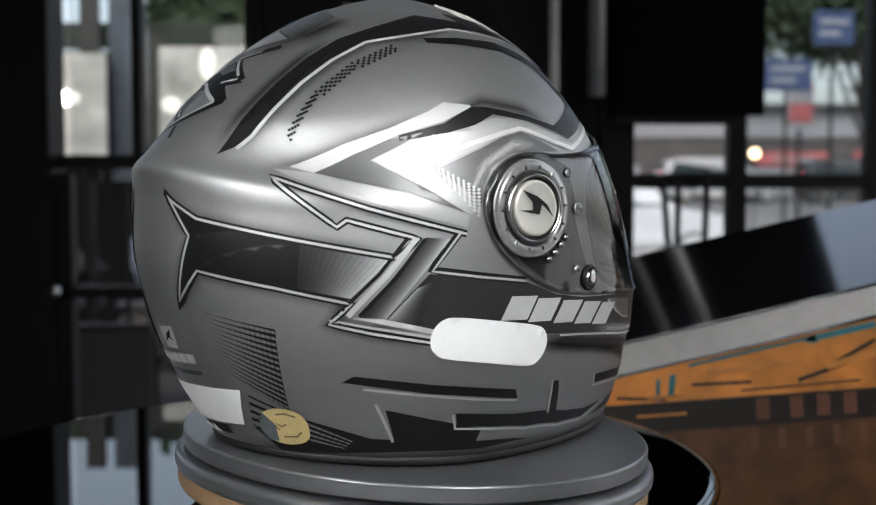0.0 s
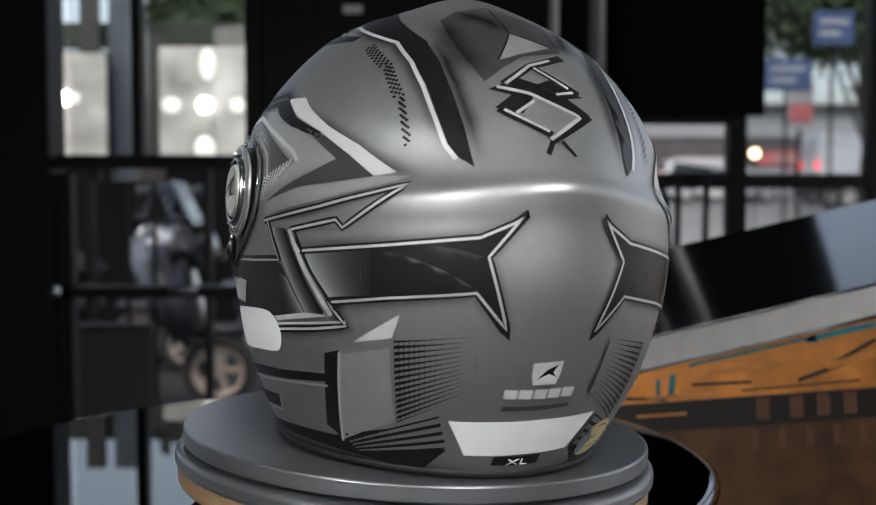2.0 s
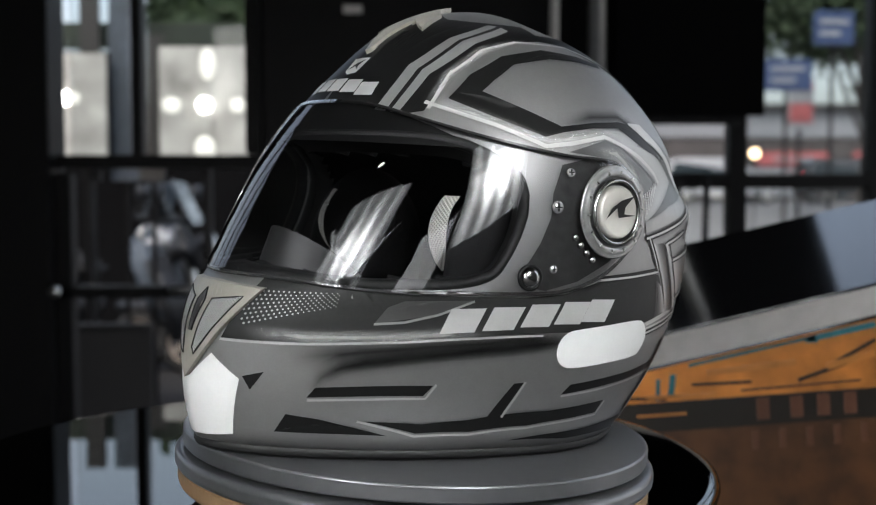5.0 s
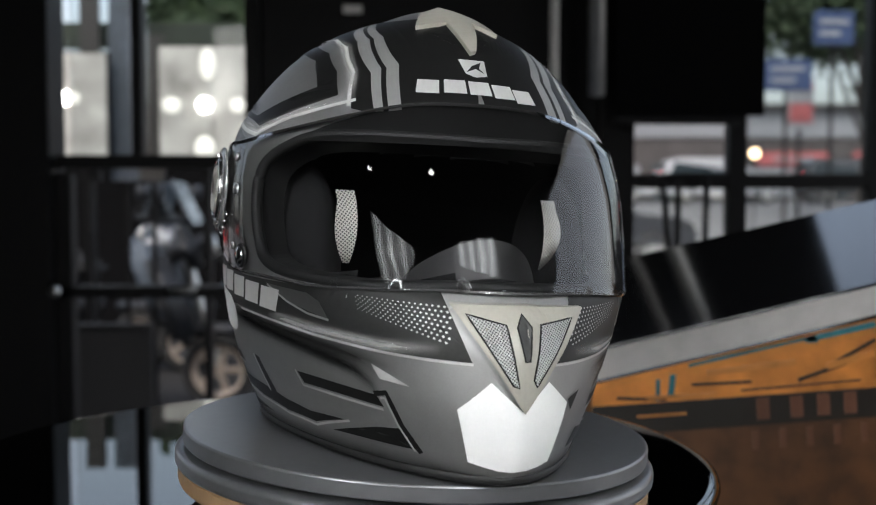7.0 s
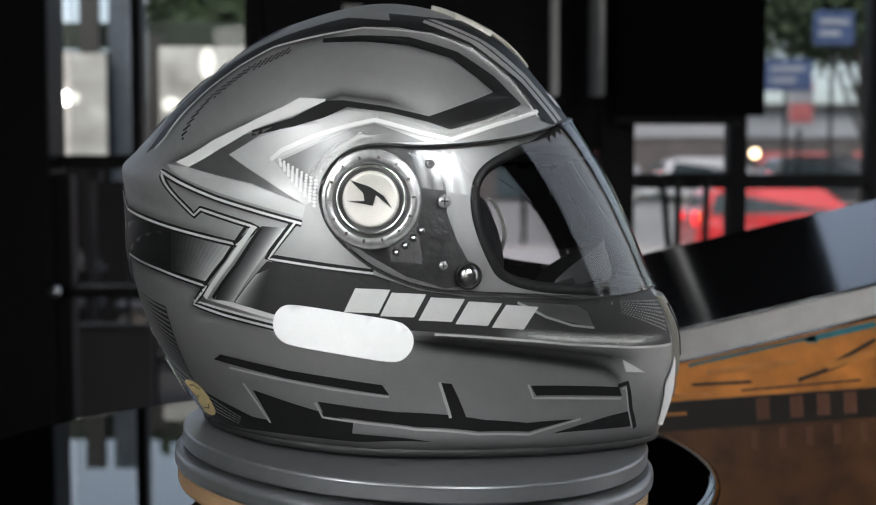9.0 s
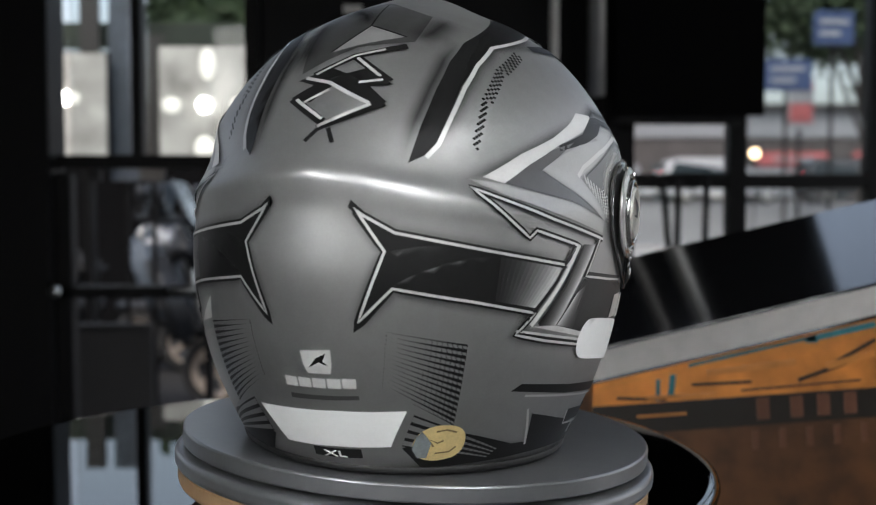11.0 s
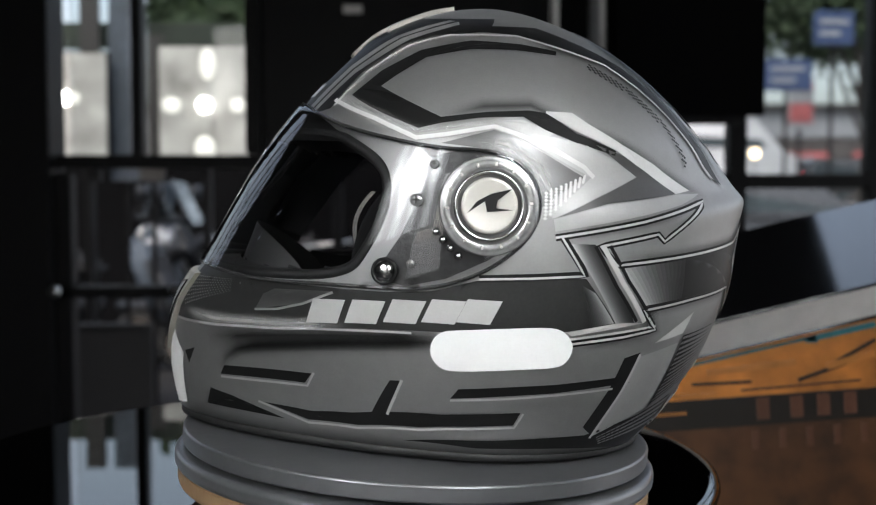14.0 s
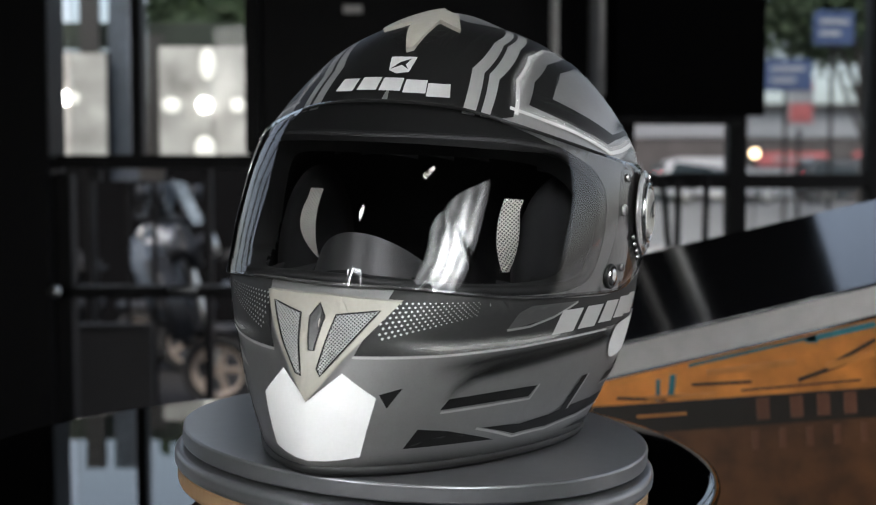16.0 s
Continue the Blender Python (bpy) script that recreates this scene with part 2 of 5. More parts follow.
def box_bm(sx, sy, sz, at=(0, 0, 0), bevel=0.0, turn=(0, 0, 0), bm=None):
    """A bevelled block of the given size with its centre at a place."""
    own = bmesh.new()
    bmesh.ops.create_cube(own, size=1.0)
    bmesh.ops.scale(own, vec=(sx, sy, sz), verts=own.verts)
    if bevel:
        bmesh.ops.bevel(own, geom=own.edges[:], offset=bevel, segments=2, affect="EDGES")
    bmesh.ops.transform(own, matrix=pose(*at, *turn), verts=own.verts)
    return merge(bm, own)


def merge(bm, own):
    if bm is None:
        return own
    me = bpy.data.meshes.new("tmp")
    own.to_mesh(me)
    own.free()
    bm.from_mesh(me)
    bpy.data.meshes.remove(me)
    return bm


def lathe_bm(profile, seg=64, m=None, bm=None):
    """A turned body from (radius, height) pairs."""
    own = bmesh.new()
    rings = []
    for r, z in profile:
        if r < 1e-6:
            rings.append([own.verts.new((0, 0, z))])
        else:
            rings.append([own.verts.new((r * math.cos(2 * math.pi * k / seg), r * math.sin(2 * math.pi * k / seg), z)) for k in range(seg)])
    for a, b in zip(rings, rings[1:]):
        for k in range(seg):
            q = [a[k % len(a)], a[(k + 1) % len(a)], b[(k + 1) % len(b)], b[k % len(b)]]
            q = list(dict.fromkeys(q))
            if len(q) > 2:
                own.faces.new(q)
    bmesh.ops.recalc_face_normals(own, faces=own.faces)
    if m is not None:
        bmesh.ops.transform(own, matrix=m, verts=own.verts)
    return merge(bm, own)


def rod_bm(a, b, r, seg=12, bm=None, r2=None):
    a, b = Vector(a), Vector(b)
    d = b - a
    m = Matrix.Translation(a) @ d.to_track_quat("Z", "Y").to_matrix().to_4x4()
    r2 = r if r2 is None else r2
    return lathe_bm([(0, 0), (r, 0), (r2, d.length), (0, d.length)], seg, m, bm)


def tube_bm(points, r, closed=False, seg=8, bm=None):
    """A round cord along a line of points."""
    own = bmesh.new()
    pts = [Vector(p) for p in points]
    n = len(pts)
    rings = []
    up = Vector((0.13, 0.21, 0.97))
    for i, p in enumerate(pts):
        d = (pts[(i + 1) % n] - pts[i - 1]) if closed or 0 < i < n - 1 else (pts[1] - pts[0] if i == 0 else pts[-1] - pts[-2])
        d.normalize()
        u = d.cross(up)
        u.normalize()
        v = d.cross(u)
        rings.append([own.verts.new(p + r * (math.cos(2 * math.pi * k / seg) * u + math.sin(2 * math.pi * k / seg) * v)) for k in range(seg)])
    for i in range(n if closed else n - 1):
        a, b = rings[i], rings[(i + 1) % n]
        for k in range(seg):
            own.faces.new((a[k], a[(k + 1) % seg], b[(k + 1) % seg], b[k]))
    if not closed:
        own.faces.new(rings[0])
        own.faces.new(rings[-1])
    bmesh.ops.recalc_face_normals(own, faces=own.faces)
    return merge(bm, own)


# ---------------------------------------------------------------- the shell's form
ZTOP, XC, CEN = 0.2705, -0.03, (-0.02, 0.0, 0.12)


def smooth_curve(xs, ys):
    """Monotone cubic through a few knots."""
    xs, ys = np.array(xs, float), np.array(ys, float)
    h, d = np.diff(xs), np.diff(ys) / np.diff(xs)
    m = np.zeros(len(xs))
    for i in range(1, len(xs) - 1):
        if d[i - 1] * d[i] > 0:
            w1, w2 = 2 * h[i] + h[i - 1], h[i] + 2 * h[i - 1]
            m[i] = (w1 + w2) / (w1 / d[i - 1] + w2 / d[i])
    m[0], m[-1] = d[0], d[-1]

    def f(x):
        x = np.clip(x, xs[0], xs[-1])
        i = np.clip(np.searchsorted(xs, x) - 1, 0, len(xs) - 2)
        t = (x - xs[i]) / h[i]
        return ((1 + 2 * t) * (1 - t) ** 2 * ys[i] + t * (1 - t) ** 2 * h[i] * m[i] + t * t * (3 - 2 * t) * ys[i + 1] + t * t * (t - 1) * h[i] * m[i + 1])
    return f


def by_height(zs, ys):
    """A curve over height that closes roundly at the crown."""
    s = [math.sqrt(ZTOP - z) for z in zs]
    f = smooth_curve(s, ys)
    return lambda z: f(np.sqrt(np.clip(ZTOP - z, 0, None)))


front_x = by_height([0.2705, 0.262, 0.2464, 0.229, 0.2075, 0.187, 0.16, 0.132, 0.103, 0.094, 0.083, 0.07, 0.04, 0.01, -0.004],
                    [-0.03, 0.0135, 0.0425, 0.060, 0.0795, 0.0945, 0.112, 0.127, 0.1420, 0.1492, 0.156, 0.1605, 0.163, 0.157, 0.150])
rear_x = by_height([0.2705, 0.2636, 0.2475, 0.2275, 0.2054, 0.18, 0.168, 0.1575, 0.152, 0.143, 0.114, 0.0768, 0.05, 0.025, 0.0, -0.004],
                   [-0.03, -0.068, -0.104, -0.1325, -0.157, -0.180, -0.1905, -0.1985, -0.1975, -0.1955, -0.1935, -0.183, -0.1705, -0.155, -0.135, -0.131])
half_w = by_height([0.2705, 0.262, 0.25, 0.235, 0.22, 0.20, 0.18, 0.15, 0.125, 0.096, 0.07, 0.05, 0.03, 0.0, -0.004],
                   [0.0, 0.030, 0.059, 0.083, 0.098, 0.1125, 0.122, 0.1265, 0.127, 0.1255, 0.1215, 0.1165, 0.1085, 0.0945, 0.092])
front_n = smooth_curve([-0.01, 0.05, 0.085, 0.10, 0.19, 0.22, 0.27], [1.62, 1.68, 1.85, 2.0, 1.95, 1.88, 1.9])
rear_n = smooth_curve([-0.01, 0.06, 0.14, 0.165, 0.19, 0.27], [1.85, 1.9, 1.85, 1.72, 1.85, 1.95])


def outside(p):
    z = p[..., 2]
    fwd = p[..., 0] > XC
    dip = 0.010 * np.minimum(np.abs(p[..., 1]) / 0.08, 1.2) ** 1.4 * np.exp(-((z - 0.155) / 0.028) ** 2)
    a = np.where(fwd, front_x(z) - XC, XC - rear_x(z + dip)) + 1e-6
    n = np.where(fwd, front_n(z), rear_n(z))
    w = half_w(z) + 1e-6
    g = (np.abs(p[..., 0] - XC) / a) ** n + (np.abs(p[..., 1]) / w) ** n
    return np.where(z > ZTOP, 9.0, g)


def on_shell(az, el, lift=0.0):
    """Places on the shell for azimuth (0 ahead, 90 to its left) and elevation in degrees, seen from its middle."""
    az, el = np.radians(np.asarray(az, float)), np.radians(np.asarray(el, float))
    d = np.stack([np.cos(el) * np.cos(az), np.cos(el) * np.sin(az), np.sin(el)], -1)
    lo, hi = np.full(az.shape, 0.05), np.full(az.shape, 0.24)
    c = np.array(CEN)
    for _ in range(26):
        mid = (lo + hi) / 2
        out = outside(c + d * mid[..., None]) > 1
        hi, lo = np.where(out, mid, hi), np.where(out, lo, mid)
    return c + d * (lo + lift)[..., None]

# ---------------------------------------------------------------- end of form
TILT = Matrix(((0.99846, 0.00301, 0.05537), (-0.00299, 1.0, -0.00051), (-0.05537, 0.00034, 0.99847))).to_4x4()
LIFT0, LIFT = 0.00045, 0.0002


def helmet_pose(deg):
    return Matrix.Translation(TT) @ TILT @ pose(0, 0, 0, 0, 0, deg)


def flat(az, el):
    """The polar chart of the shell, centred on its crown."""
    a, r = np.radians(az), 90.0 - np.asarray(el, float)
    return np.stack([r * np.cos(a), r * np.sin(a)], -1)


def unflat(uv):
    r = np.hypot(uv[..., 0], uv[..., 1])
    return np.degrees(np.arctan2(uv[..., 1], uv[..., 0])), 90.0 - r


def dense(points, step=2.0, closed=True):
    out = []
    n = len(points)
    for i in range(n if closed else n - 1):
        (a0, e0), (a1, e1) = points[i], points[(i + 1) % n]
        k = max(1, int(math.hypot((a1 - a0) * math.cos(math.radians((e0 + e1) / 2)), e1 - e0) / step))
        out += [(a0 + (a1 - a0) * j / k, e0 + (e1 - e0) * j / k) for j in range(k)]
    if not closed:
        out.append(points[-1])
    return out


def within_chart(uv, poly):
    """Which points of the chart lie in a polygon."""
    inside = np.zeros(len(uv), bool)
    x, y = uv[:, 0], uv[:, 1]
    for i in range(len(poly)):
        (x0, y0), (x1, y1) = poly[i - 1], poly[i]
        cross = (y0 > y) != (y1 > y)
        with np.errstate(divide="ignore", invalid="ignore"):
            inside ^= cross & (x < (x1 - x0) * (y - y0) / (y1 - y0) + x0)
    return inside


def skin_bm(points, lift, step=2.0, depth=0.0):
    """A patch that lies on the shell inside a line of (azimuth, elevation) corners."""
    pts = dense(points, step)
    uv = flat(np.array([p[0] for p in pts]), [p[1] for p in pts])
    bm = bmesh.new()
    vs = [bm.verts.new((u, v, 0)) for u, v in uv]
    bm.faces.new(vs).normal_update()
    bmesh.ops.triangulate(bm, faces=bm.faces[:], ngon_method="EAR_CLIP")
    for _ in range(5):
        far = [e for e in bm.edges if not e.is_boundary and e.calc_length() > 4.5]
        if not far:
            break
        bmesh.ops.subdivide_edges(bm, edges=far, cuts=1)
        bm.normal_update()
        bmesh.ops.triangulate(bm, faces=[f for f in bm.faces if len(f.verts) > 3])
    co = np.array([v.co[:2] for v in bm.verts])
    place = on_shell(*unflat(co), lift)
    for v, p in zip(bm.verts, place):
        v.co = p
    cen = Vector(CEN)
    for f in bm.faces:
        f.normal_update()
        if f.normal.dot(f.calc_center_median() - cen) < 0:
            f.normal_flip()
    if depth:
        low = on_shell(*unflat(co), lift - depth)
        rim = [e for e in bm.edges if e.is_boundary]
        loop = {v: bm.verts.new(low[i]) for i, v in enumerate(list(bm.verts)) if any(e.is_boundary for e in v.link_edges)}
        for e in rim:
            a, b = e.verts
            bm.faces.new((a, b, loop[b], loop[a]))
        bmesh.ops.recalc_face_normals(bm, faces=bm.faces[:])
    return bm


def turned(points):
    return [(-a, e) for a, e in points]


def rounded(points, times=2):
    """Corner cutting of a closed line."""
    for _ in range(times):
        out = []
        for i, (a0, e0) in enumerate(points):
            a1, e1 = points[(i + 1) % len(points)]
            out += [(a0 * 0.75 + a1 * 0.25, e0 * 0.75 + e1 * 0.25), (a0 * 0.25 + a1 * 0.75, e0 * 0.25 + e1 * 0.75)]
        points = out
    return points


def fade(name, corners, layer):
    """Airbrushed paint, from pale at the first edge to black at the other, in narrow bands."""
    p, q, r, s = corners
    n = len(FADES)
    for side in (1, -1):
        for k, mat in enumerate(FADES):
            u0, u1 = k / n, (k + 1) / n
            mix = lambda a, b, u: (side * (a[0] + (b[0] - a[0]) * u), a[1] + (b[1] - a[1]) * u)
            part(name, skin_bm([mix(p, s, u0), mix(q, r, u0), mix(q, r, u1), mix(p, s, u1)], LIFT0 + LIFT * layer), mat, helmet, smooth=True)


def decal(name, mat, layer, points, both):
    if name in ("cheek_sticker", "seal_sticker"):
        points = rounded(points)
    for pts in ((points, turned(points)) if both else (points,)):
        part(name, skin_bm(pts, LIFT0 + LIFT * layer), mat, helmet, smooth=True)


def line_bm(points, width, lift):
    pts = dense(points, 1.5, closed=False)
    p = on_shell(np.array([q[0] for q in pts]), np.array([q[1] for q in pts]))
    n = len(p)
    cen = np.array(CEN)
    bm = bmesh.new()
    rows = []
    side = np.zeros_like(p)
    for i in range(n):
        a, b = p[max(i - 1, 0)], p[min(i + 1, n - 1)]
        s = np.cross(b - a, p[i] - cen)
        side[i] = s / (np.linalg.norm(s) + 1e-9) * width * 0.00112
    for q in (p - side, p + side):
        d = q - cen
        rows.append(on_shell(np.degrees(np.arctan2(d[:, 1], d[:, 0])), np.degrees(np.arcsin(d[:, 2] / np.linalg.norm(d, axis=1))), lift))
    left, right = [[bm.verts.new(q) for q in r] for r in rows]
    for i in range(n - 1):
        bm.faces.new((left[i], right[i], right[i + 1], left[i + 1]))
    bmesh.ops.recalc_face_normals(bm, faces=bm.faces[:])
    f = next(iter(bm.faces))
    f.normal_update()
    if f.normal.dot(f.calc_center_median() - Vector(CEN)) < 0:
        bmesh.ops.reverse_faces(bm, faces=bm.faces[:])
    return bm


def stripe(name, mat, layer, width, points, both):
    for pts in ((points, turned(points)) if both else (points,)):
        part(name, line_bm(pts, width, LIFT0 + LIFT * layer), mat, helmet, smooth=True)


def soft_stripe(name, mat, layer, width, points, both=True):
    """A sprayed line, dense in the middle and thinning out to its sides and ends."""
    cen = np.array(CEN)
    for s in ((1, -1) if both else (1,)):
        pts = dense([(a * s, e) for a, e in points], 1.5, closed=False)
        p = on_shell(np.array([q[0] for q in pts]), np.array([q[1] for q in pts]))
        ahead = np.vstack([p[1:], p[-1:]]) - np.vstack([p[:1], p[:-1]])
        for _ in range(3):
            ahead = (np.vstack([ahead[1:], ahead[-1:]]) + ahead + np.vstack([ahead[:1], ahead[:-1]])) / 3
        side = np.cross(ahead, p - cen) * s
        side /= np.linalg.norm(side, axis=1)[:, None] + 1e-9
        cols = np.linspace(-1, 1, 9)
        run = np.minimum(np.arange(len(p)), np.arange(len(p))[::-1]) / max(1.0, min(6.0, len(p) / 4))
        bm = bmesh.new()
        soft = bm.verts.layers.float.new("soft")
        rows = []
        for c in cols:
            d = p + side * c * width * 0.001 - cen
            q = on_shell(np.degrees(np.arctan2(d[:, 1], d[:, 0])), np.degrees(np.arcsin(d[:, 2] / np.linalg.norm(d, axis=1))), LIFT0 + LIFT * layer)
            row = [bm.verts.new(v) for v in q]
            for v, k in zip(row, run):
                v[soft] = (1 - abs(c)) ** 1.5 * min(1.0, k)
            rows.append(row)
        for a, b in zip(rows, rows[1:]):
            for i in range(len(p) - 1):
                bm.faces.new((a[i], b[i], b[i + 1], a[i + 1]))
        for f in bm.faces:
            f.normal_update()
            if f.normal.dot(f.calc_center_median() - Vector(CEN)) < 0:
                f.normal_flip()
        part(name, bm, mat, helmet, smooth=True)


def seat_on_shell(az, el, lift=0.0):
    """A pose on the shell with z along its outward normal and y upwards."""
    p = on_shell(np.array([az, az + 1.5, az]), np.array([el, el, el + 1.5]))
    u, v = Vector(p[1] - p[0]), Vector(p[2] - p[0])
    n = u.cross(v).normalized()
    if n.dot(Vector(p[0]) - Vector(CEN)) < 0:
        n = -n
    v = (v - n * v.dot(n)).normalized()
    u = v.cross(n)
    return Matrix((u, v, n)).transposed().to_4x4().copy(), Vector(p[0]) + n * lift


def on_seat(az, el, lift=0.0, spin=0.0):
    r, p = seat_on_shell(az, el)
    return Matrix.Translation(p) @ r @ pose(0, 0, lift, 0, 0, spin)


def hem_of(az, z0):
    lo, hi = np.full(az.shape, -85.0), np.zeros(az.shape)
    for _ in range(24):
        mid = (lo + hi) / 2
        low = on_shell(az, mid)[:, 2] < z0
        lo, hi = np.where(low, mid, lo), np.where(low, hi, mid)
    return hi


def shell_bm(lift, na, ne, z0, gap=None, shrink=0.0):
    bm = bmesh.new()
    az = np.arange(na) * 360.0 / na
    hem = hem_of(az, z0)
    k = np.linspace(0, 1, ne)[:, None]
    el = 89.0 + (hem[None, :] - 89.0) * k
    aa = np.broadcast_to(az, el.shape)
    co = on_shell(aa, el, lift)
    grid = [[bm.verts.new(p) for p in row] for row in co]
    ac, ec = (aa[:-1] + 180.0 / na), (el[:-1] + el[1:]) / 2
    hole = np.zeros(ac.size, bool) if gap is None else within_chart(flat(ac.ravel(), ec.ravel()), gap)
    hole = hole.reshape(ac.shape)
    for j in range(ne - 1):
        for i in range(na):
            if not hole[j, i]:
                bm.faces.new((grid[j][i], grid[j + 1][i], grid[j + 1][(i + 1) % na], grid[j][(i + 1) % na]))
    bm.faces.new(grid[0])
    loose = [v for v in bm.verts if not v.link_faces]
    bmesh.ops.delete(bm, geom=loose, context="VERTS")
    return bm


def both_halves(half):
    return half + [(-a, e) for a, e in reversed(half)]


# ---------------------------------------------------------------- the helmet
VISOR_HALF = [(1.1, 38.2), (14.3, 38.1), (26.5, 36.9), (44.4, 32.2), (58.8, 28.6), (74.1, 25.8), (85.4, 24.4), (91.9, 24.4), (101, 23.3), (106.6, 18.4), (108.5, 12), (106, 5), (99.7, -1), (92.8, -5.3), (82.7, -8.6), (71.6, -9.1), (57.4, -8.8), (40.5, -8.8), (25.4, -7.3), (15.2, -6.4), (0.3, -6.5)]
PORT_HALF = [(1.5, 28.2), (13, 28.6), (49.8, 29), (62, 24.3), (68.2, 20.7), (70.6, 16.1), (70.1, 9.4), (66.8, 1), (61.3, -7.3), (32.4, -7.8), (9.6, -5.8), (0.3, -5.9)]
HINGE_PIVOT = [(95.9, 11.9)]
PIN_AT = [(71.7, -5)]
RATCHET = [(83.8, 5.3), (85.5, 3.4), (87.4, 1.5), (89.4, -0.2)]
VENT_V = [(-11.7, -8.2), (1.2, -7.9), (14.9, -8.5), (7.3, -16.1), (0.9, -22.8), (-4.8, -16)]
VENT_MESH_R = [(-8.9, -9.5), (-2.2, -10.7), (-0.3, -19.2), (-1.3, -18.9)]
VENT_MESH_L = [(4.2, -10.6), (11.4, -9.9), (2.9, -19.2), (2.3, -18.2)]
VENT_SLOT = [(0.8, -9.1), (2.3, -10.9), (1.5, -15.6), (0.7, -15.6), (-0.3, -11)]
TOP_VENT = [(-27.7, 66.5), (-30.4, 77.1), (-4, 85.2), (26.3, 76), (25.7, 65.8), (11.8, 70.7), (3.5, 57.3), (0.5, 56.5), (-7.8, 69.4)]
TOP_HOLE_R = [(-20.5, 65.2), (-8.4, 69.2), (-1.7, 57.8)]
TOP_HOLE_L = [(10.5, 69.8), (20.6, 65.1), (4.3, 58)]
HALFTONE_BOX = [(151.6, -15.8), (166.8, -12.8), (167.5, -23.8), (151.9, -33.9)]
HEM_DOTS = [(137, -42.1), (161.1, -30.3), (163.5, -38.1), (140.1, -44.3)]
CROWN_DOTS = [(134, 48.9), (143.4, 41.7), (149.2, 32.7), (152.6, 21.9)]
CHEEK_DOTS = [(109.3, 15.5), (120.8, 19.9), (120, 18.6), (109.1, 8.7)]
CHIN_DOTS = [(11.1, -8.6), (30.3, -8.9), (29.4, -11.8), (11.3, -15)]
REAR_WORD = [(173, -23.7), (187.8, -23)]
BROW_WORD = [(-17.8, 44.2), (-8.3, 44.6), (0.6, 44.4), (9.4, 43.9), (17.6, 42.9)]
SIDE_WORD = [(56.1, -15.4), (66.4, -15.2), (76.6, -14.6), (86.4, -14), (95.1, -13.4)]
SIDE_WORD_R = [(-95.8, -12.2), (-87, -12.9), (-77.4, -13.6), (-68, -14.1), (-58.5, -14.4)]
SIZE_MARK = [(176.5, -40.1), (185.1, -39.8)]
HINGE_PLATE = [(80.9, 22.8), (88.1, 24.4), (98.8, 23.8), (105.9, 19.5), (108.3, 12.9), (105.3, 5.4), (96.4, -1), (86.6, -6), (76.9, -8.4), (70.6, -7.3), (69.1, -4.2), (71.7, -1.4), (74.8, 3.5), (77.5, 9.8), (78, 15.9)]
STAR_FADE = [(128.6, -1.5), (136.7, -9.5), (146.9, -7.6), (146.4, 0.9)]
SLASH_FADE = [(116, 3.8), (129.2, -13.8), (134.5, -13.5), (121.9, 3.8)]
BAND_FADE = [(123, -7.3), (128.9, -13.9), (122.5, -15.4), (119.3, -5.6)]
HALF_RIGHT = [(198.3, -17.3), (210.3, -20.4), (210.8, -34.3), (200.3, -28.3)]

helmet = tagged(new("motorcycle_helmet"), "matt silver and black full-face helmet with clear visor on turntable", "helmet")
VISOR, PORT = rounded(both_halves(VISOR_HALF)), rounded(both_halves(PORT_HALF), 3)
port_line = dense(PORT, 1.5)
port_chart = flat(np.array([p[0] for p in port_line]), [p[1] for p in port_line])
part("shell", shell_bm(0.0, 480, 200, 0.0015, port_chart), M_SILVER, helmet, "matt silver painted shell", True)
part("lining", shell_bm(-0.021, 120, 60, 0.0015, port_chart), M_LINING, helmet, "black padded lining", True)
edge = on_shell(np.array([p[0] for p in port_line]), np.array([p[1] for p in port_line]), -0.002)
part("visor_gasket", tube_bm(edge, 0.0034, True, 8), M_RUBBER, helmet, "black rubber gasket round the eye opening", True)
inner = on_shell(np.array([p[0] for p in port_line]), np.array([p[1] for p in port_line]), -0.021)
reveal = bmesh.new()
outer_v, inner_v = [reveal.verts.new(p) for p in edge], [reveal.verts.new(p) for p in inner]
for i in range(len(edge)):
    k = (i + 1) % len(edge)
    reveal.faces.new((outer_v[i], outer_v[k], inner_v[k], inner_v[i]))
part("eye_opening_reveal", reveal, M_RUBBER, helmet)
hem_az = np.arange(0, 360, 2.0)
hem_el = hem_of(hem_az, 0.0035)
part("hem_trim", tube_bm(on_shell(hem_az, hem_el, -0.0015), 0.0034, True, 8), M_RUBBER, helmet, "black rubber trim round the lower edge", True)
hem_floor = bmesh.new()
hem_floor.faces.new([hem_floor.verts.new(p) for p in on_shell(hem_az, hem_of(hem_az, 0.006), -0.004)])
part("neck_pad", hem_floor, M_LINING, helmet)

visor = part("visor", skin_bm(VISOR, 0.0034, 2.0, 0.0022), M_VISOR, helmet, "clear lightly smoked visor, closed", True)
visor.visible_shadow = False
rim = dense(VISOR, 1.5)
part("visor_edge", tube_bm(on_shell(np.array([p[0] for p in rim]), np.array([p[1] for p in rim]), 0.0022), 0.0011, True, 6), M_EDGE, visor)

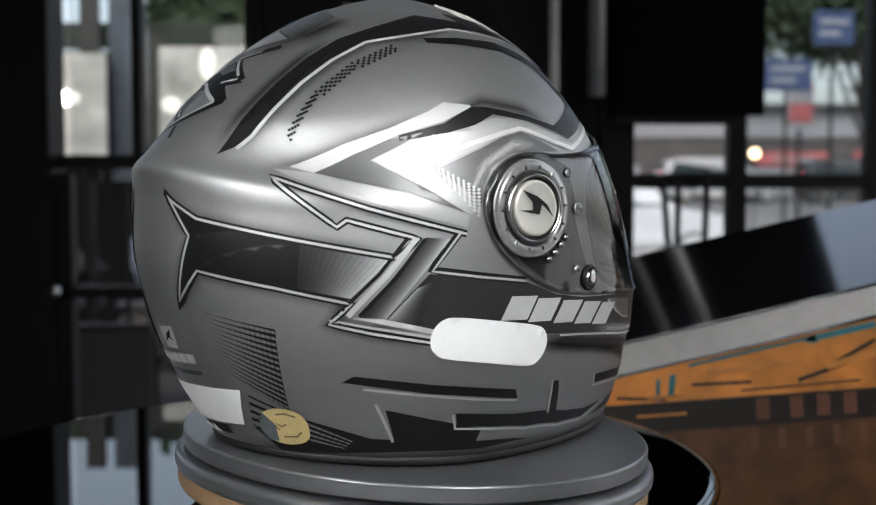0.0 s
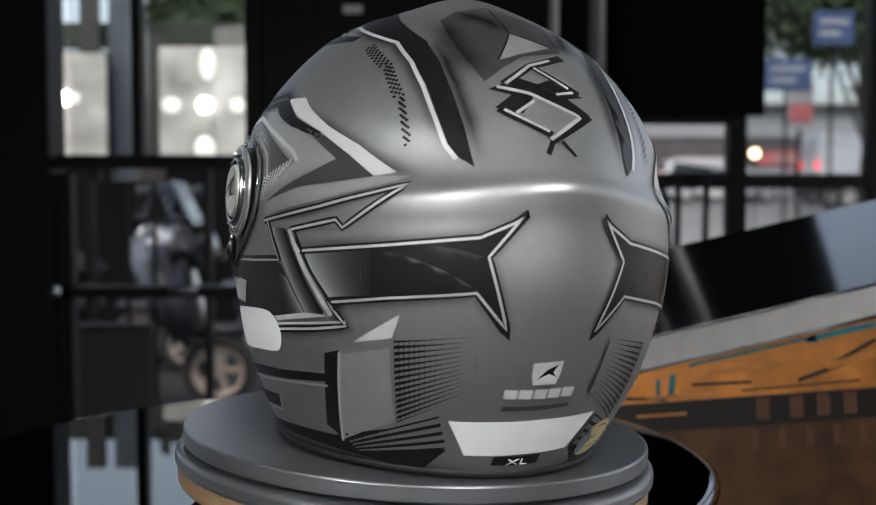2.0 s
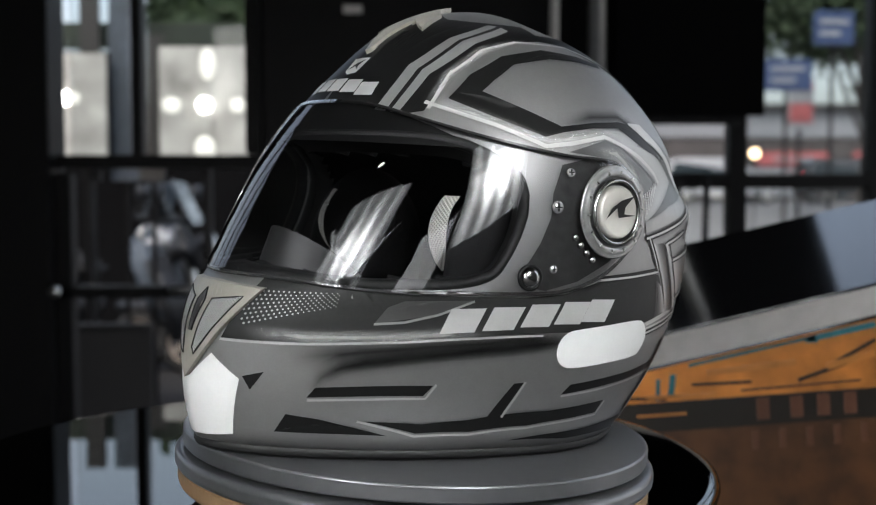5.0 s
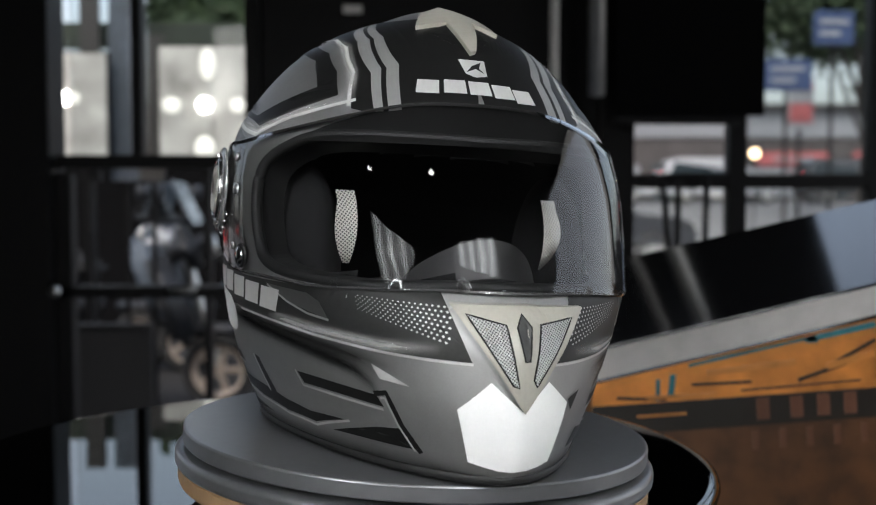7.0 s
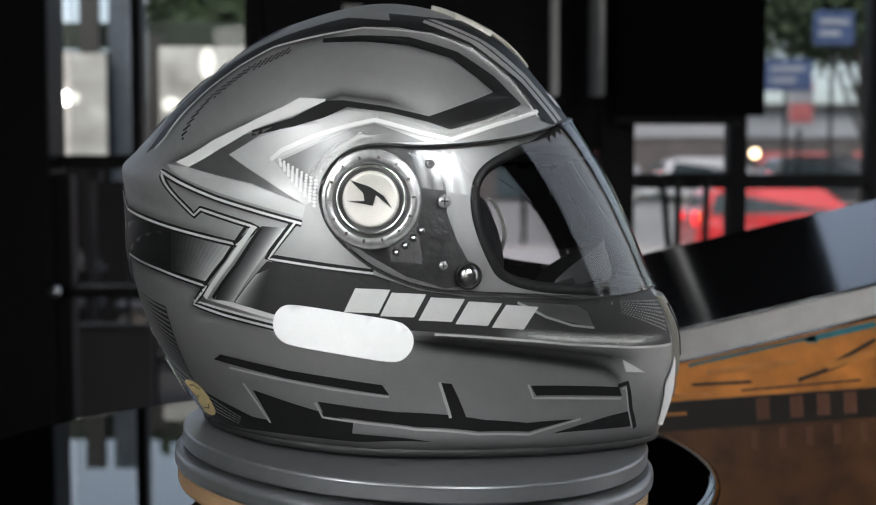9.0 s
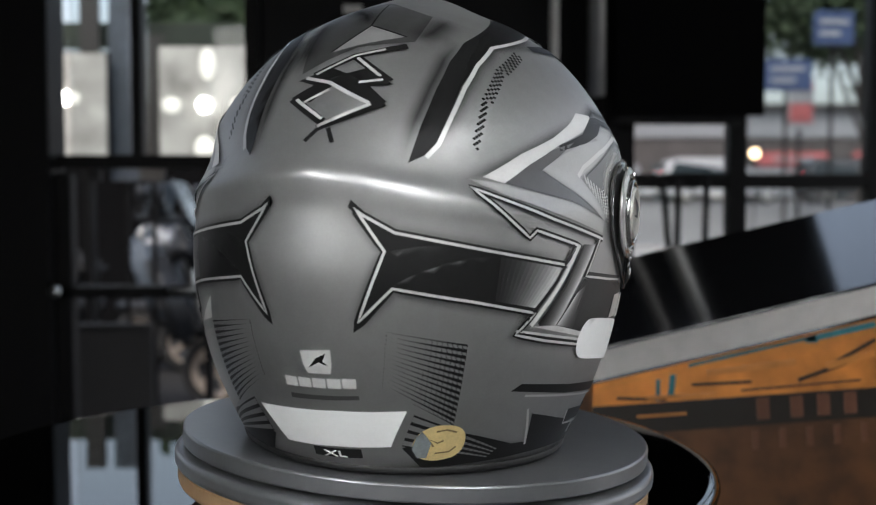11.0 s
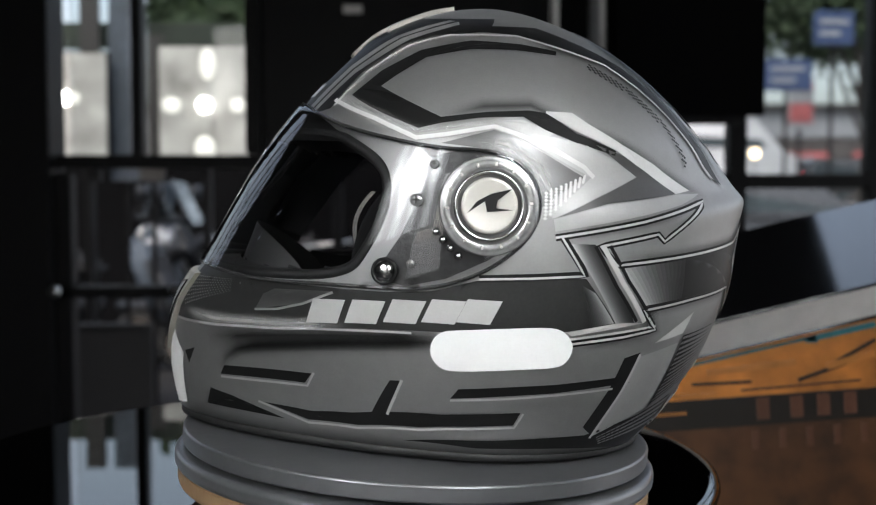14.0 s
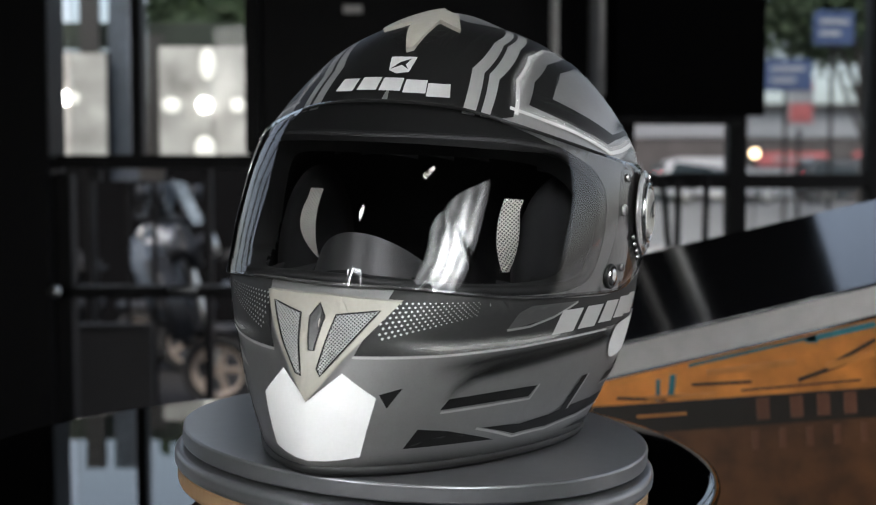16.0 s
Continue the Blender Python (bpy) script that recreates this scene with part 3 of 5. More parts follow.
# cheek pads with pale mesh, breath deflector
for s in (1, -1):
    pad = bmesh.new()
    bmesh.ops.create_uvsphere(pad, u_segments=32, v_segments=20, radius=1.0)
    bmesh.ops.transform(pad, matrix=pose(-0.006, s * 0.084, 0.105, 0, 0, s * -8) @ Matrix.Diagonal((0.050, 0.021, 0.062, 1)), verts=pad.verts)
    cheek = part("cheek_pad", pad, M_LINING, helmet, "black cheek pad with a pale mesh edge", True)
    mesh = bmesh.new()
    cols, rows = 6, 30
    net = [[mesh.verts.new((0.045 - 0.010 * (2 * j / rows - 1) ** 2 - 0.0006 * i, s * (0.0575 + (0.011 + 0.005 * math.sin(math.pi * min(1, j / rows + 0.15))) * i / cols + 0.010 * (1 - j / rows) ** 2 * (0.4 - i / cols) + 0.003 * j / rows), 0.107 + 0.044 * j / rows)) for i in range(cols + 1)] for j in range(rows + 1)]
    for j in range(rows):
        for i in range(cols):
            mesh.faces.new((net[j][i], net[j][i + 1], net[j + 1][i + 1], net[j + 1][i]))
    part("mesh_panel", mesh, M_MESH, cheek, "pale woven mesh")
shield = bmesh.new()
cols, rows = 24, 8
net = []
for j in range(rows + 1):
    row = []
    for i in range(cols + 1):
        a = (i / cols - 0.5) * 2
        row.append(shield.verts.new((0.124 - 0.040 * a * a - 0.012 * j / rows, 0.044 * a, 0.092 + j / rows * (0.034 * (1 - a * a) ** 0.7 + 0.002))))
    net.append(row)
for j in range(rows):
    for i in range(cols):
        shield.faces.new((net[j][i], net[j][i + 1], net[j + 1][i + 1], net[j + 1][i]))
part("breath_deflector", shield, M_DEFLECT, helmet, "dark rubber breath deflector", True)

# hinge covers
for s in (1, -1):
    az, el = HINGE_PIVOT[0][0] * s, HINGE_PIVOT[0][1]
    seat = on_seat(az, el, 0.003)
    hinge = part("visor_hinge", lathe_bm([(0.0200, 0.0), (0.0262, 0.0004), (0.0268, 0.0014), (0.0258, 0.0024), (0.0250, 0.0020), (0.0240, 0.0030), (0.0216, 0.0034), (0.0205, 0.0026)], 64, seat), M_CLEAR, helmet, "clear plastic visor hinge ring", True)
    part("ring", lathe_bm([(0.0172, 0.0), (0.0190, 0.003), (0.0188, 0.0048), (0.0178, 0.0053), (0.0170, 0.0045)], 64, seat), M_CHROME, hinge, "bright chromed ring", True)
    part("groove", lathe_bm([(0.0205, 0.0012), (0.0150, 0.0012)], 64, seat), M_GREY, hinge)
    part("cap", lathe_bm([(0.0150, 0.001), (0.0150, 0.0050), (0.0140, 0.0060), (0.0128, 0.0056), (0.0, 0.0062)], 64, seat), M_CAP, hinge, "pale warm-grey round cap", True)
    fin = bmesh.new()
    shape = [(-0.0085, -0.003), (-0.005, 0.0015), (0.0005, 0.0045), (0.0085, 0.0065), (0.003, 0.002), (0.0025, -0.0008), (0.0095, -0.0012), (-0.001, -0.0024), (-0.002, 0.0015)]
    fin.faces.new([fin.verts.new((x * 0.9 * s, y * 0.9, 0.00665)) for x, y in (shape if s > 0 else shape[::-1])])
    bmesh.ops.transform(fin, matrix=seat @ Matrix.Diagonal((1.5, 1.6, 1, 1)), verts=fin.verts)
    part("fin_emblem", fin, M_BLACK, hinge)
    for k in range(14):
        a = math.radians(k * 360 / 14 + 6)
        part("hinge_tooth", box_bm(0.0022, 0.0012, 0.0012, (0.0223 * math.cos(a), 0.0223 * math.sin(a), 0.0037), 0.0003, (0, 0, math.degrees(a))), M_CHROME, hinge).data.transform(seat)
    for a, e in RATCHET:
        part("ratchet_tooth", lathe_bm([(0, 0), (0.0022, 0.0), (0.0016, 0.0016), (0, 0.0019)], 10, on_seat(a * s, e, 0.0042)), M_CHROME, hinge, smooth=True)
    for a, e, r in ((78.6, 12.5, 0.0036), (82.4, 20.8, 0.0026), (78.0, -2.8, 0.0024)):
        screw = part("plate_screw", lathe_bm([(0, 0.0012), (r * 0.9, 0.0012), (r, 0.0004), (r, 0)], 20, on_seat(a * s, e, 0.0036)), M_CLEAR, hinge, "small steel screw", True)
        for turn in (0, 90):
            part("screw_slot", box_bm(r * 1.3, r * 0.22, 0.0003, (0, 0, 0.0013), 0.0, (0, 0, turn)), M_BLACK, screw).data.transform(on_seat(a * s, e, 0.0036))
    seat = on_seat(PIN_AT[0][0] * s, PIN_AT[0][1], 0.003)
    pin = part("visor_pin", lathe_bm([(0.0075, 0.0), (0.0075, 0.0014), (0.0058, 0.002), (0.0058, 0.0)], 32, seat), M_BLACK, helmet, smooth=True)
    part("pin_head", lathe_bm([(0.0054, 0.0), (0.0052, 0.0024), (0.003, 0.0034), (0, 0.0036)], 32, seat), M_CHROME, pin, "bright steel pin", True)
    part("hinge_plate", skin_bm([(a * s, e) for a, e in HINGE_PLATE], 0.0009), M_PLATE, helmet, "dark plate under the visor", True)

# chin vent
vent = part("chin_vent", skin_bm(VENT_V, 0.0042, 1.5, 0.004), M_VENT, helmet, "warm-grey triangular chin vent")
for outline in (VENT_MESH_R, VENT_MESH_L):
    part("vent_mesh", skin_bm(outline, 0.0046, 1.0), M_VENTMESH, vent, "fine silver wire mesh")
    part("mesh_frame", tube_bm(on_shell(*[np.array(c) for c in zip(*dense(outline, 1.0))], 0.0045), 0.0005, True, 6), M_BLACK, vent)
part("vent_slot", skin_bm(VENT_SLOT, 0.0048, 1.0, 0.0008), M_PLATE, vent)
part("slot_frame", tube_bm(on_shell(*[np.array(c) for c in zip(*dense(VENT_SLOT, 1.0))], 0.0046), 0.0005, True, 6), M_BLACK, vent)
# top vent
top = part("top_vent", skin_bm(TOP_VENT, 0.0032, 1.5, 0.0032), M_VENT, helmet, "warm-grey crown vent")
for outline in (TOP_HOLE_R, TOP_HOLE_L):
    part("vent_opening", skin_bm(outline, 0.0014, 1.0), M_BLACK, top)

decal("front_panel", M_BLACK, 1, [(1.2, 38.5), (14.4, 38.4), (26.6, 37.2), (34.2, 34.6), (41.5, 35.9), (46.6, 47.6), (59, 56.5), (75.4, 61.6), (99.3, 64.8), (107.5, 73.4), (34.2, 75), (-7.6, 85.3)], True)
decal("front_stripe", M_MID, 2, [(25.2, 36), (29.1, 35.5), (34.6, 50.3), (49.3, 61.7), (76.4, 71.4), (70.3, 72.3), (44.5, 62.7), (30, 51.8)], True)
decal("front_stripe", M_MID, 2, [(30.7, 35.4), (33.5, 35), (40, 48.3), (57.8, 60.2), (81.2, 68.1), (79.1, 70.6), (51.3, 61.3), (36.6, 50)], True)
decal("crown_stripe", M_BLACK, 1, [(78.3, 67.2), (96.1, 66.9), (128, 66), (151.7, 48.6), (156.7, 41.2), (160.2, 32.4), (162.9, 23.7), (164.7, 16), (161.9, 17.9), (159.8, 20.7), (157.4, 26.8), (154.2, 34.5), (149.4, 41.9), (143, 48.4), (111.4, 60.9), (95.1, 62.7), (73.5, 61)], True)
stripe("crown_line", M_LINE, 2, 1.0, [(42.7, 36.6), (47.5, 48.3), (60.3, 57.2), (78.2, 61.3), (110.9, 60.3), (142.2, 48.6), (149.1, 41.4), (153.5, 34.1), (156.8, 26.6), (159.3, 20.5), (161.5, 17.6)], True)
decal("crown_panel_edge", M_BLACK, 1, [(123.7, 53.4), (110.6, 56.1), (89.4, 58), (68.3, 54.9), (55.1, 48.3), (48.3, 40.1), (65.8, 33.4), (76.8, 29.6), (82.7, 31), (93.1, 32.4), (104.5, 32.9), (110, 29.6), (117.9, 26.7), (128.7, 23.9), (129, 25), (118.4, 28.9), (110.9, 34), (106.2, 34.6), (94.6, 34), (82.5, 32.6), (72.7, 36.9), (59.3, 42.6), (63.7, 46.4), (72.4, 51.8), (89.5, 54), (106.9, 53.5), (122.1, 51.7)], True)
stripe("brow_line", M_PALE, 2, 1.1, [(41.1, 38.8), (62.6, 32.4), (76.5, 27.2), (84.5, 28.1), (96.7, 30.2), (101.7, 28.7), (111.8, 25.1), (119.8, 21.4), (122.3, 19.1)], True)
decal("brow_band", M_MID, 1, [(46.8, 38.3), (66.2, 32.5), (77, 28.8), (82.9, 30), (93.1, 31.5), (104.4, 32.1), (112.1, 28.8), (108.9, 26.9), (101.8, 29.3), (96.8, 30.9), (84.5, 28.7), (76.7, 27.8), (62.3, 33)], True)
decal("chevron", M_MID, 1, [(101.8, 29), (112, 28), (120.9, 26.1), (127.8, 23.2), (134.8, 19.4), (122.1, 14.4), (111.6, 9.5), (109.2, 10.5), (117.1, 15.6), (121.6, 19.1), (111.7, 23.6), (102.5, 28.1)], True)
decal("chevron_shade", M_GREY, 1, [(123.3, 26.3), (133.8, 23.1), (140.8, 19.2), (145.5, 15), (125.7, 13.1), (112.4, 9.7), (122.9, 14.5), (134.8, 19.2)], True)
decal("chevron_inner", M_GREY, 1, [(83.3, 26), (96.7, 29.4), (102.4, 27.6), (111.7, 23.1), (119.7, 19.1), (112.9, 14.9), (108.7, 12), (108.4, 16.1), (105.9, 20.6), (100.2, 24.1), (91.8, 25.2)], True)
decal("arrow_line", M_PALE, 2, [(111, 34.4), (118.4, 34.1), (122.4, 31.2), (130.9, 26.3), (140.7, 21.7), (150.4, 15.6), (145.5, 15), (138.4, 19.9), (129, 25.1), (118.5, 29.3), (110.9, 33.9)], True)
decal("arrow_band", M_MID, 1, [(111.6, 9.3), (125.7, 12.8), (146, 14.9), (153.4, 14.8), (150.8, 13.9), (145.8, 12.5), (133.5, 10.2), (112.1, 6.5)], True)
stripe("star_shadow", M_BLACK, 2, 1.7, [(112.2, 5.1), (133.6, 8.8), (145.8, 11.4), (153.2, 13.1), (139.8, 4.7), (138, 6.2), (123.2, 3.4), (127.7, -0.8), (148.4, 1.8), (166, 4.1), (171.3, 6.6), (173.3, 8.2), (167.5, 1), (172.1, -12.5), (166, -5.1), (151, -7.6), (136.4, -10.6), (141, -14.8), (132.1, -17), (118.5, -19.6)], True)
stripe("star_line", M_LINE, 3, 0.6, [(112.2, 5.1), (133.6, 8.8), (145.8, 11.4), (153.2, 13.1), (139.8, 4.7), (138, 6.2), (123.2, 3.4), (127.7, -0.8), (148.4, 1.8), (166, 4.1), (171.3, 6.6), (172.5, 7.6), (167.5, 1), (171.6, -11.2), (166, -5.1), (151, -7.6), (136.4, -10.6), (141, -14.8), (132.1, -17), (118.5, -19.6)], True)
decal("star_band", M_BLACK, 1, [(128.3, -1.2), (148.4, 1.4), (166.3, 3.8), (171.6, 6.9), (167.1, 1), (171.2, -10.8), (166, -4.5), (151, -6.9), (136.4, -9.9), (131.9, -5.2)], True)
stripe("slash_ridge", M_PALE, 3, 1.3, [(123.8, 3.5), (129.5, -4.5), (137.2, -13.2)], True)
stripe("slash_edge", M_BLACK, 3, 0.9, [(122, 3.4), (127.6, -5), (134.9, -13.2)], True)
stripe("slash_edge", M_BLACK, 3, 0.9, [(125.6, 3.6), (131.1, -4.3), (139.2, -12.8)], True)
stripe("slash_outline", M_LINE, 3, 0.55, [(113.7, 5.3), (119.9, -3.5), (107.1, -4.7), (94.6, -5.6)], True)
stripe("slash_outline", M_BLACK, 2, 1.8, [(113.7, 5.6), (120.2, -3.2), (107, -4.5), (94.6, -5.5)], True)
decal("slash_foot", M_PALE, 3, [(136.5, -13.5), (127.1, -15.7), (118.5, -17.6), (117.2, -16.9), (129.2, -13.9)], True)
decal("chin_band", M_CHIN, 1, [(13.1, -6.8), (25.5, -7.5), (40.5, -9), (59.1, -9.8), (71.6, -10.1), (83.4, -9.2), (94.2, -6), (120.4, -4.1), (129.4, -14), (117.6, -16.7), (100.1, -18.9), (80.3, -19.3), (61.3, -19.6), (41.7, -19.4), (24.1, -18.4), (11.5, -17.2), (7.6, -16.9)], True)
stripe("chin_line", M_LINE, 2, 0.55, [(7.4, -17.1), (24.1, -18.7), (41.7, -19.8), (61.3, -20), (78.4, -19.9)], True)
stripe("chin_line", M_LINE, 2, 0.6, [(118, -18.5), (130.4, -16.1), (140.9, -14)], True)
for width in (8.0, 4.5, 4.5):
    soft_stripe("chin_swoosh", M_SOFTBLACK, 1 + width * 0.04, width, [(23.5, -28), (26, -25.4), (30, -24.0), (34.6, -23.6), (49.2, -23.5), (69.1, -22.9), (87, -21.6)])
decal("chin_mark", M_BLACK, 2, [(11.9, -23.3), (15.8, -23.0), (13.2, -25.7)], False)
decal("cheek_vent", M_GREY, 2, [(36.6, -15.4), (39.4, -11.9), (42.9, -10.6), (58.5, -10.6), (50.2, -13.9)], True)
stripe("cheek_vent_line", M_MID, 3, 0.6, [(36.6, -15.4), (42.9, -15.3), (50.2, -13.9), (58.5, -10.8)], True)
decal("lower_bar", M_BLACK, 1, [(24.7, -27.1), (49.6, -30.6), (47.1, -32.7), (22.9, -28.7)], True)
stripe("lower_bar_line", M_LINE, 2, 0.6, [(23, -29.2), (34.1, -31.2), (47.7, -33.4), (50.4, -30.4)], True)
decal("slant_bar", M_BLACK, 1, [(72.1, -32.1), (75.2, -32), (69.9, -40.7), (65.3, -40.7)], True)
stripe("slant_bar_line", M_LINE, 2, 0.7, [(75.6, -31.8), (73.1, -36.4), (70.3, -40.9)], True)
decal("long_bar", M_BLACK, 1, [(33.5, -36), (46.7, -39.4), (59.5, -40.5), (87, -39.9), (109.5, -37.4), (108.2, -40.8), (80.2, -43.7), (60.5, -43.6), (45, -41.3)], True)
stripe("long_bar_line", M_LINE, 2, 0.6, [(31.9, -35.5), (44.8, -41.9), (60.3, -44.2), (80.1, -44.3), (108.7, -41.3), (110.3, -37.6)], True)
decal("side_bar", M_BLACK, 1, [(91.3, -32.8), (116.8, -29.6), (136.1, -26.3), (138.9, -27.6), (117.5, -31.7), (89.2, -35.5)], True)
stripe("side_bar_line", M_LINE, 2, 0.6, [(89.2, -35.9), (105.4, -34), (119.3, -31.9), (134.1, -29.4)], True)
decal("chin_wedge", M_BLACK, 1, [(18.7, -31), (24.6, -33.4), (38, -40.3), (16, -33.7)], True)
decal("hem_panel", M_BLACK, 1, [(74.5, -47.3), (104.9, -44.9), (132.5, -42), (151.4, -35.4), (163.5, -38.7), (158.4, -44.7), (124.6, -45.9), (98.3, -47.4)], True)
decal("rear_wedge", M_PALE, 1, [(142.4, -17.9), (152.8, -10.5), (151.2, -15.4)], False)
decal("rear_patch", M_MID, 1, [(138.8, -21.3), (150.7, -17.5), (151.3, -34), (135.5, -42.3)], False)
stripe("rear_patch_line", M_PALE, 2, 0.8, [(138.8, -20.7), (137.3, -30.7), (135.1, -42.7)], False)
decal("rear_column", M_BLACK, 1, [(134.4, -21.9), (138.8, -20.3), (137, -30.7), (134.8, -41.8), (130.5, -39.9), (133.2, -29.5)], False)
decal("cheek_sticker", M_WHITE, 4, [(88.8, -18.4), (100.6, -17.1), (113.2, -15.8), (116.6, -16.7), (119, -19), (119.5, -21.3), (118.2, -24.2), (115.7, -25.5), (102.6, -27), (90.2, -28.4), (86.4, -28.1), (83.8, -25.8), (83.3, -23), (84.3, -20.4), (86.4, -18.9)], False)
decal("rear_sticker", M_WHITE, 4, [(163.2, -31), (173.6, -29.9), (182.7, -29.2), (197.4, -29.2), (195.7, -33.5), (194, -38), (181, -38.2), (167.7, -39.2)], False)
decal("chin_sticker", M_WHITE, 4, [(-4.5, -19.2), (0.9, -22.9), (6, -19.3), (11.5, -23.7), (8.8, -32.6), (0.4, -31.9), (-7.1, -31.7), (-9.6, -24.2)], False)
decal("seal_sticker", M_GOLD, 4, [(210.4, -34.3), (212.3, -37.9), (211.1, -42), (205, -42.9), (200.7, -41.7), (198.9, -39.1), (199.1, -36.7), (200.9, -34.2), (205.1, -33)], False)
decal("seal_film", M_FILM, 5, [(199.7, -35.7), (201, -34.4), (203.4, -37.5), (202.6, -41.7), (200.3, -41.4), (198.8, -38.7)], False)
stripe("seal_mark", M_SEAL, 5, 0.5, [(204, -38.7), (202.7, -36.6), (204.9, -37.8), (206.3, -37.3)], False)
stripe("seal_mark", M_SEAL, 5, 0.5, [(204.6, -40.5), (208.2, -40.5), (209.7, -39.3)], False)
stripe("seal_mark", M_SEAL, 5, 0.5, [(204.3, -34.8), (206.7, -34.6), (209.2, -35.5)], False)
decal("emblem_field", M_BLACK, 2, [(168, 32.7), (171.4, 34.4), (175.6, 36), (179.5, 34.6), (183.3, 36.2), (187, 33.8), (190.7, 32.4), (185.9, 31.3), (190.1, 27.8), (186.4, 26.7), (181.4, 29.4), (177.9, 31.4), (174.4, 26.8), (168.9, 28.1), (172.8, 31.3)], False)
stripe("emblem_shadow", M_BLACK, 3, 2.2, [(171.5, 34.1), (179.3, 39.7), (191.9, 44.3)], False)
stripe("emblem_shadow", M_BLACK, 3, 2.2, [(179.7, 39.7), (189.8, 33)], False)
stripe("emblem_shadow", M_BLACK, 3, 2.2, [(169.6, 27.9), (179, 22.2)], False)
stripe("emblem_shadow", M_BLACK, 3, 2.2, [(178.4, 20.9), (189.6, 27.6)], False)
stripe("emblem_stroke", M_LINE, 4, 0.8, [(172, 34.2), (179.3, 39.9), (186.5, 42.5)], False)
stripe("emblem_stroke", M_LINE, 4, 0.8, [(180.3, 39.3), (187.4, 34.2)], False)
stripe("emblem_stroke", M_LINE, 4, 1.0, [(169.9, 33.3), (176.7, 31.8), (181.4, 29.4), (186.6, 27.1)], False)
stripe("emblem_stroke", M_LINE, 4, 0.8, [(170.7, 27.6), (178.7, 22.9)], False)
stripe("emblem_stroke", M_LINE, 4, 0.9, [(178.4, 21.2), (187, 27)], False)
stripe("emblem_stroke", M_LINE, 4, 0.75, [(173, 26.8), (177.4, 30)], False)
stripe("emblem_stroke", M_LINE, 4, 0.75, [(183.2, 32.1), (188.2, 33.3)], False)
stripe("emblem_tail", M_BLACK, 3, 1.2, [(178.8, 20.9), (177.2, 18.1)], False)
stripe("emblem_tail", M_BLACK, 3, 1.0, [(180.6, 21), (182.3, 18)], False)
decal("crest_shade", M_GREY, 1, [(154.3, 58), (167.4, 34.8), (172.5, 39.1), (178.4, 43), (184.4, 44.3), (193.6, 46.3), (198.3, 58.3), (188.9, 61.3), (175.8, 66), (160.3, 62.7)], False)
decal("crest_facet", M_MID, 2, [(178.2, 51.6), (172, 41.4), (178.3, 43.8), (190.5, 47.7)], False)
stripe("crest_seam", M_BLACK, 3, 0.5, [(176.5, 63.7), (178.2, 51.6)], False)
stripe("crest_seam", M_BLACK, 3, 0.5, [(171.7, 41.4), (178.2, 51.6), (191, 47.6)], False)
decal("rear_badge", M_PALE, 2, [(177.5, -17.1), (183.3, -16.5), (183.3, -19.3), (182.9, -21.3), (178.4, -21.5), (177.7, -19.6)], False)
decal("rear_badge_fin", M_BLACK, 3, [(178.8, -20.3), (180.4, -18.3), (182.4, -17.2), (181.7, -18.8), (182.6, -19.7), (180.9, -19.1)], False)
decal("rear_bar", M_GREY, 2, [(173.5, -26.4), (187.9, -25.7), (188, -26.6), (173.5, -27.5)], False)
decal("brow_badge", M_PALE, 2, [(-5.5, 54.9), (6.5, 54.9), (5.2, 49.2), (0.3, 48.5), (-3.4, 49.8)], False)
decal("brow_badge_fin", M_BLACK, 3, [(-3.1, 50.1), (0, 52.7), (4.5, 54.2), (2.8, 51.9), (4.4, 50.1), (1.2, 51.6)], False)
decal("cheek_sticker", M_WHITE, 4, [(245.9, -13.7), (258.4, -15.1), (271.6, -16.7), (274.5, -18.1), (276.4, -20.8), (276.1, -23.9), (273.9, -26.5), (270.7, -27.1), (257.9, -25.3), (245.3, -23.6), (242.4, -22.5), (240.6, -19.9), (241.2, -16.4), (243.3, -14.3)], False)
stripe("rear_corner_line", M_PALE, 2, 0.7, [(228.7, -33.2), (231.2, -38.4), (233.4, -43.2)], False)
decal("rear_corner_field", M_BLACK, 1, [(231.1, -34.9), (243.3, -38.2), (260.4, -42.3), (259.8, -45.5), (244.5, -44.5), (233.7, -42.8)], False)
decal("chin_tab", M_PALE, 2, [(-26, -21.5), (-17.9, -23.2), (-24, -23.8)], False)
stripe("chin_tab_line", M_BLACK, 2, 1.3, [(-25.2, -27), (-22.6, -25.9), (-19, -30.6), (-15, -33.8)], False)
stripe("chin_tab_edge", M_PALE, 3, 0.5, [(-23.8, -27.3), (-22.8, -26.9), (-19.8, -30.8), (-16.1, -34)], False)


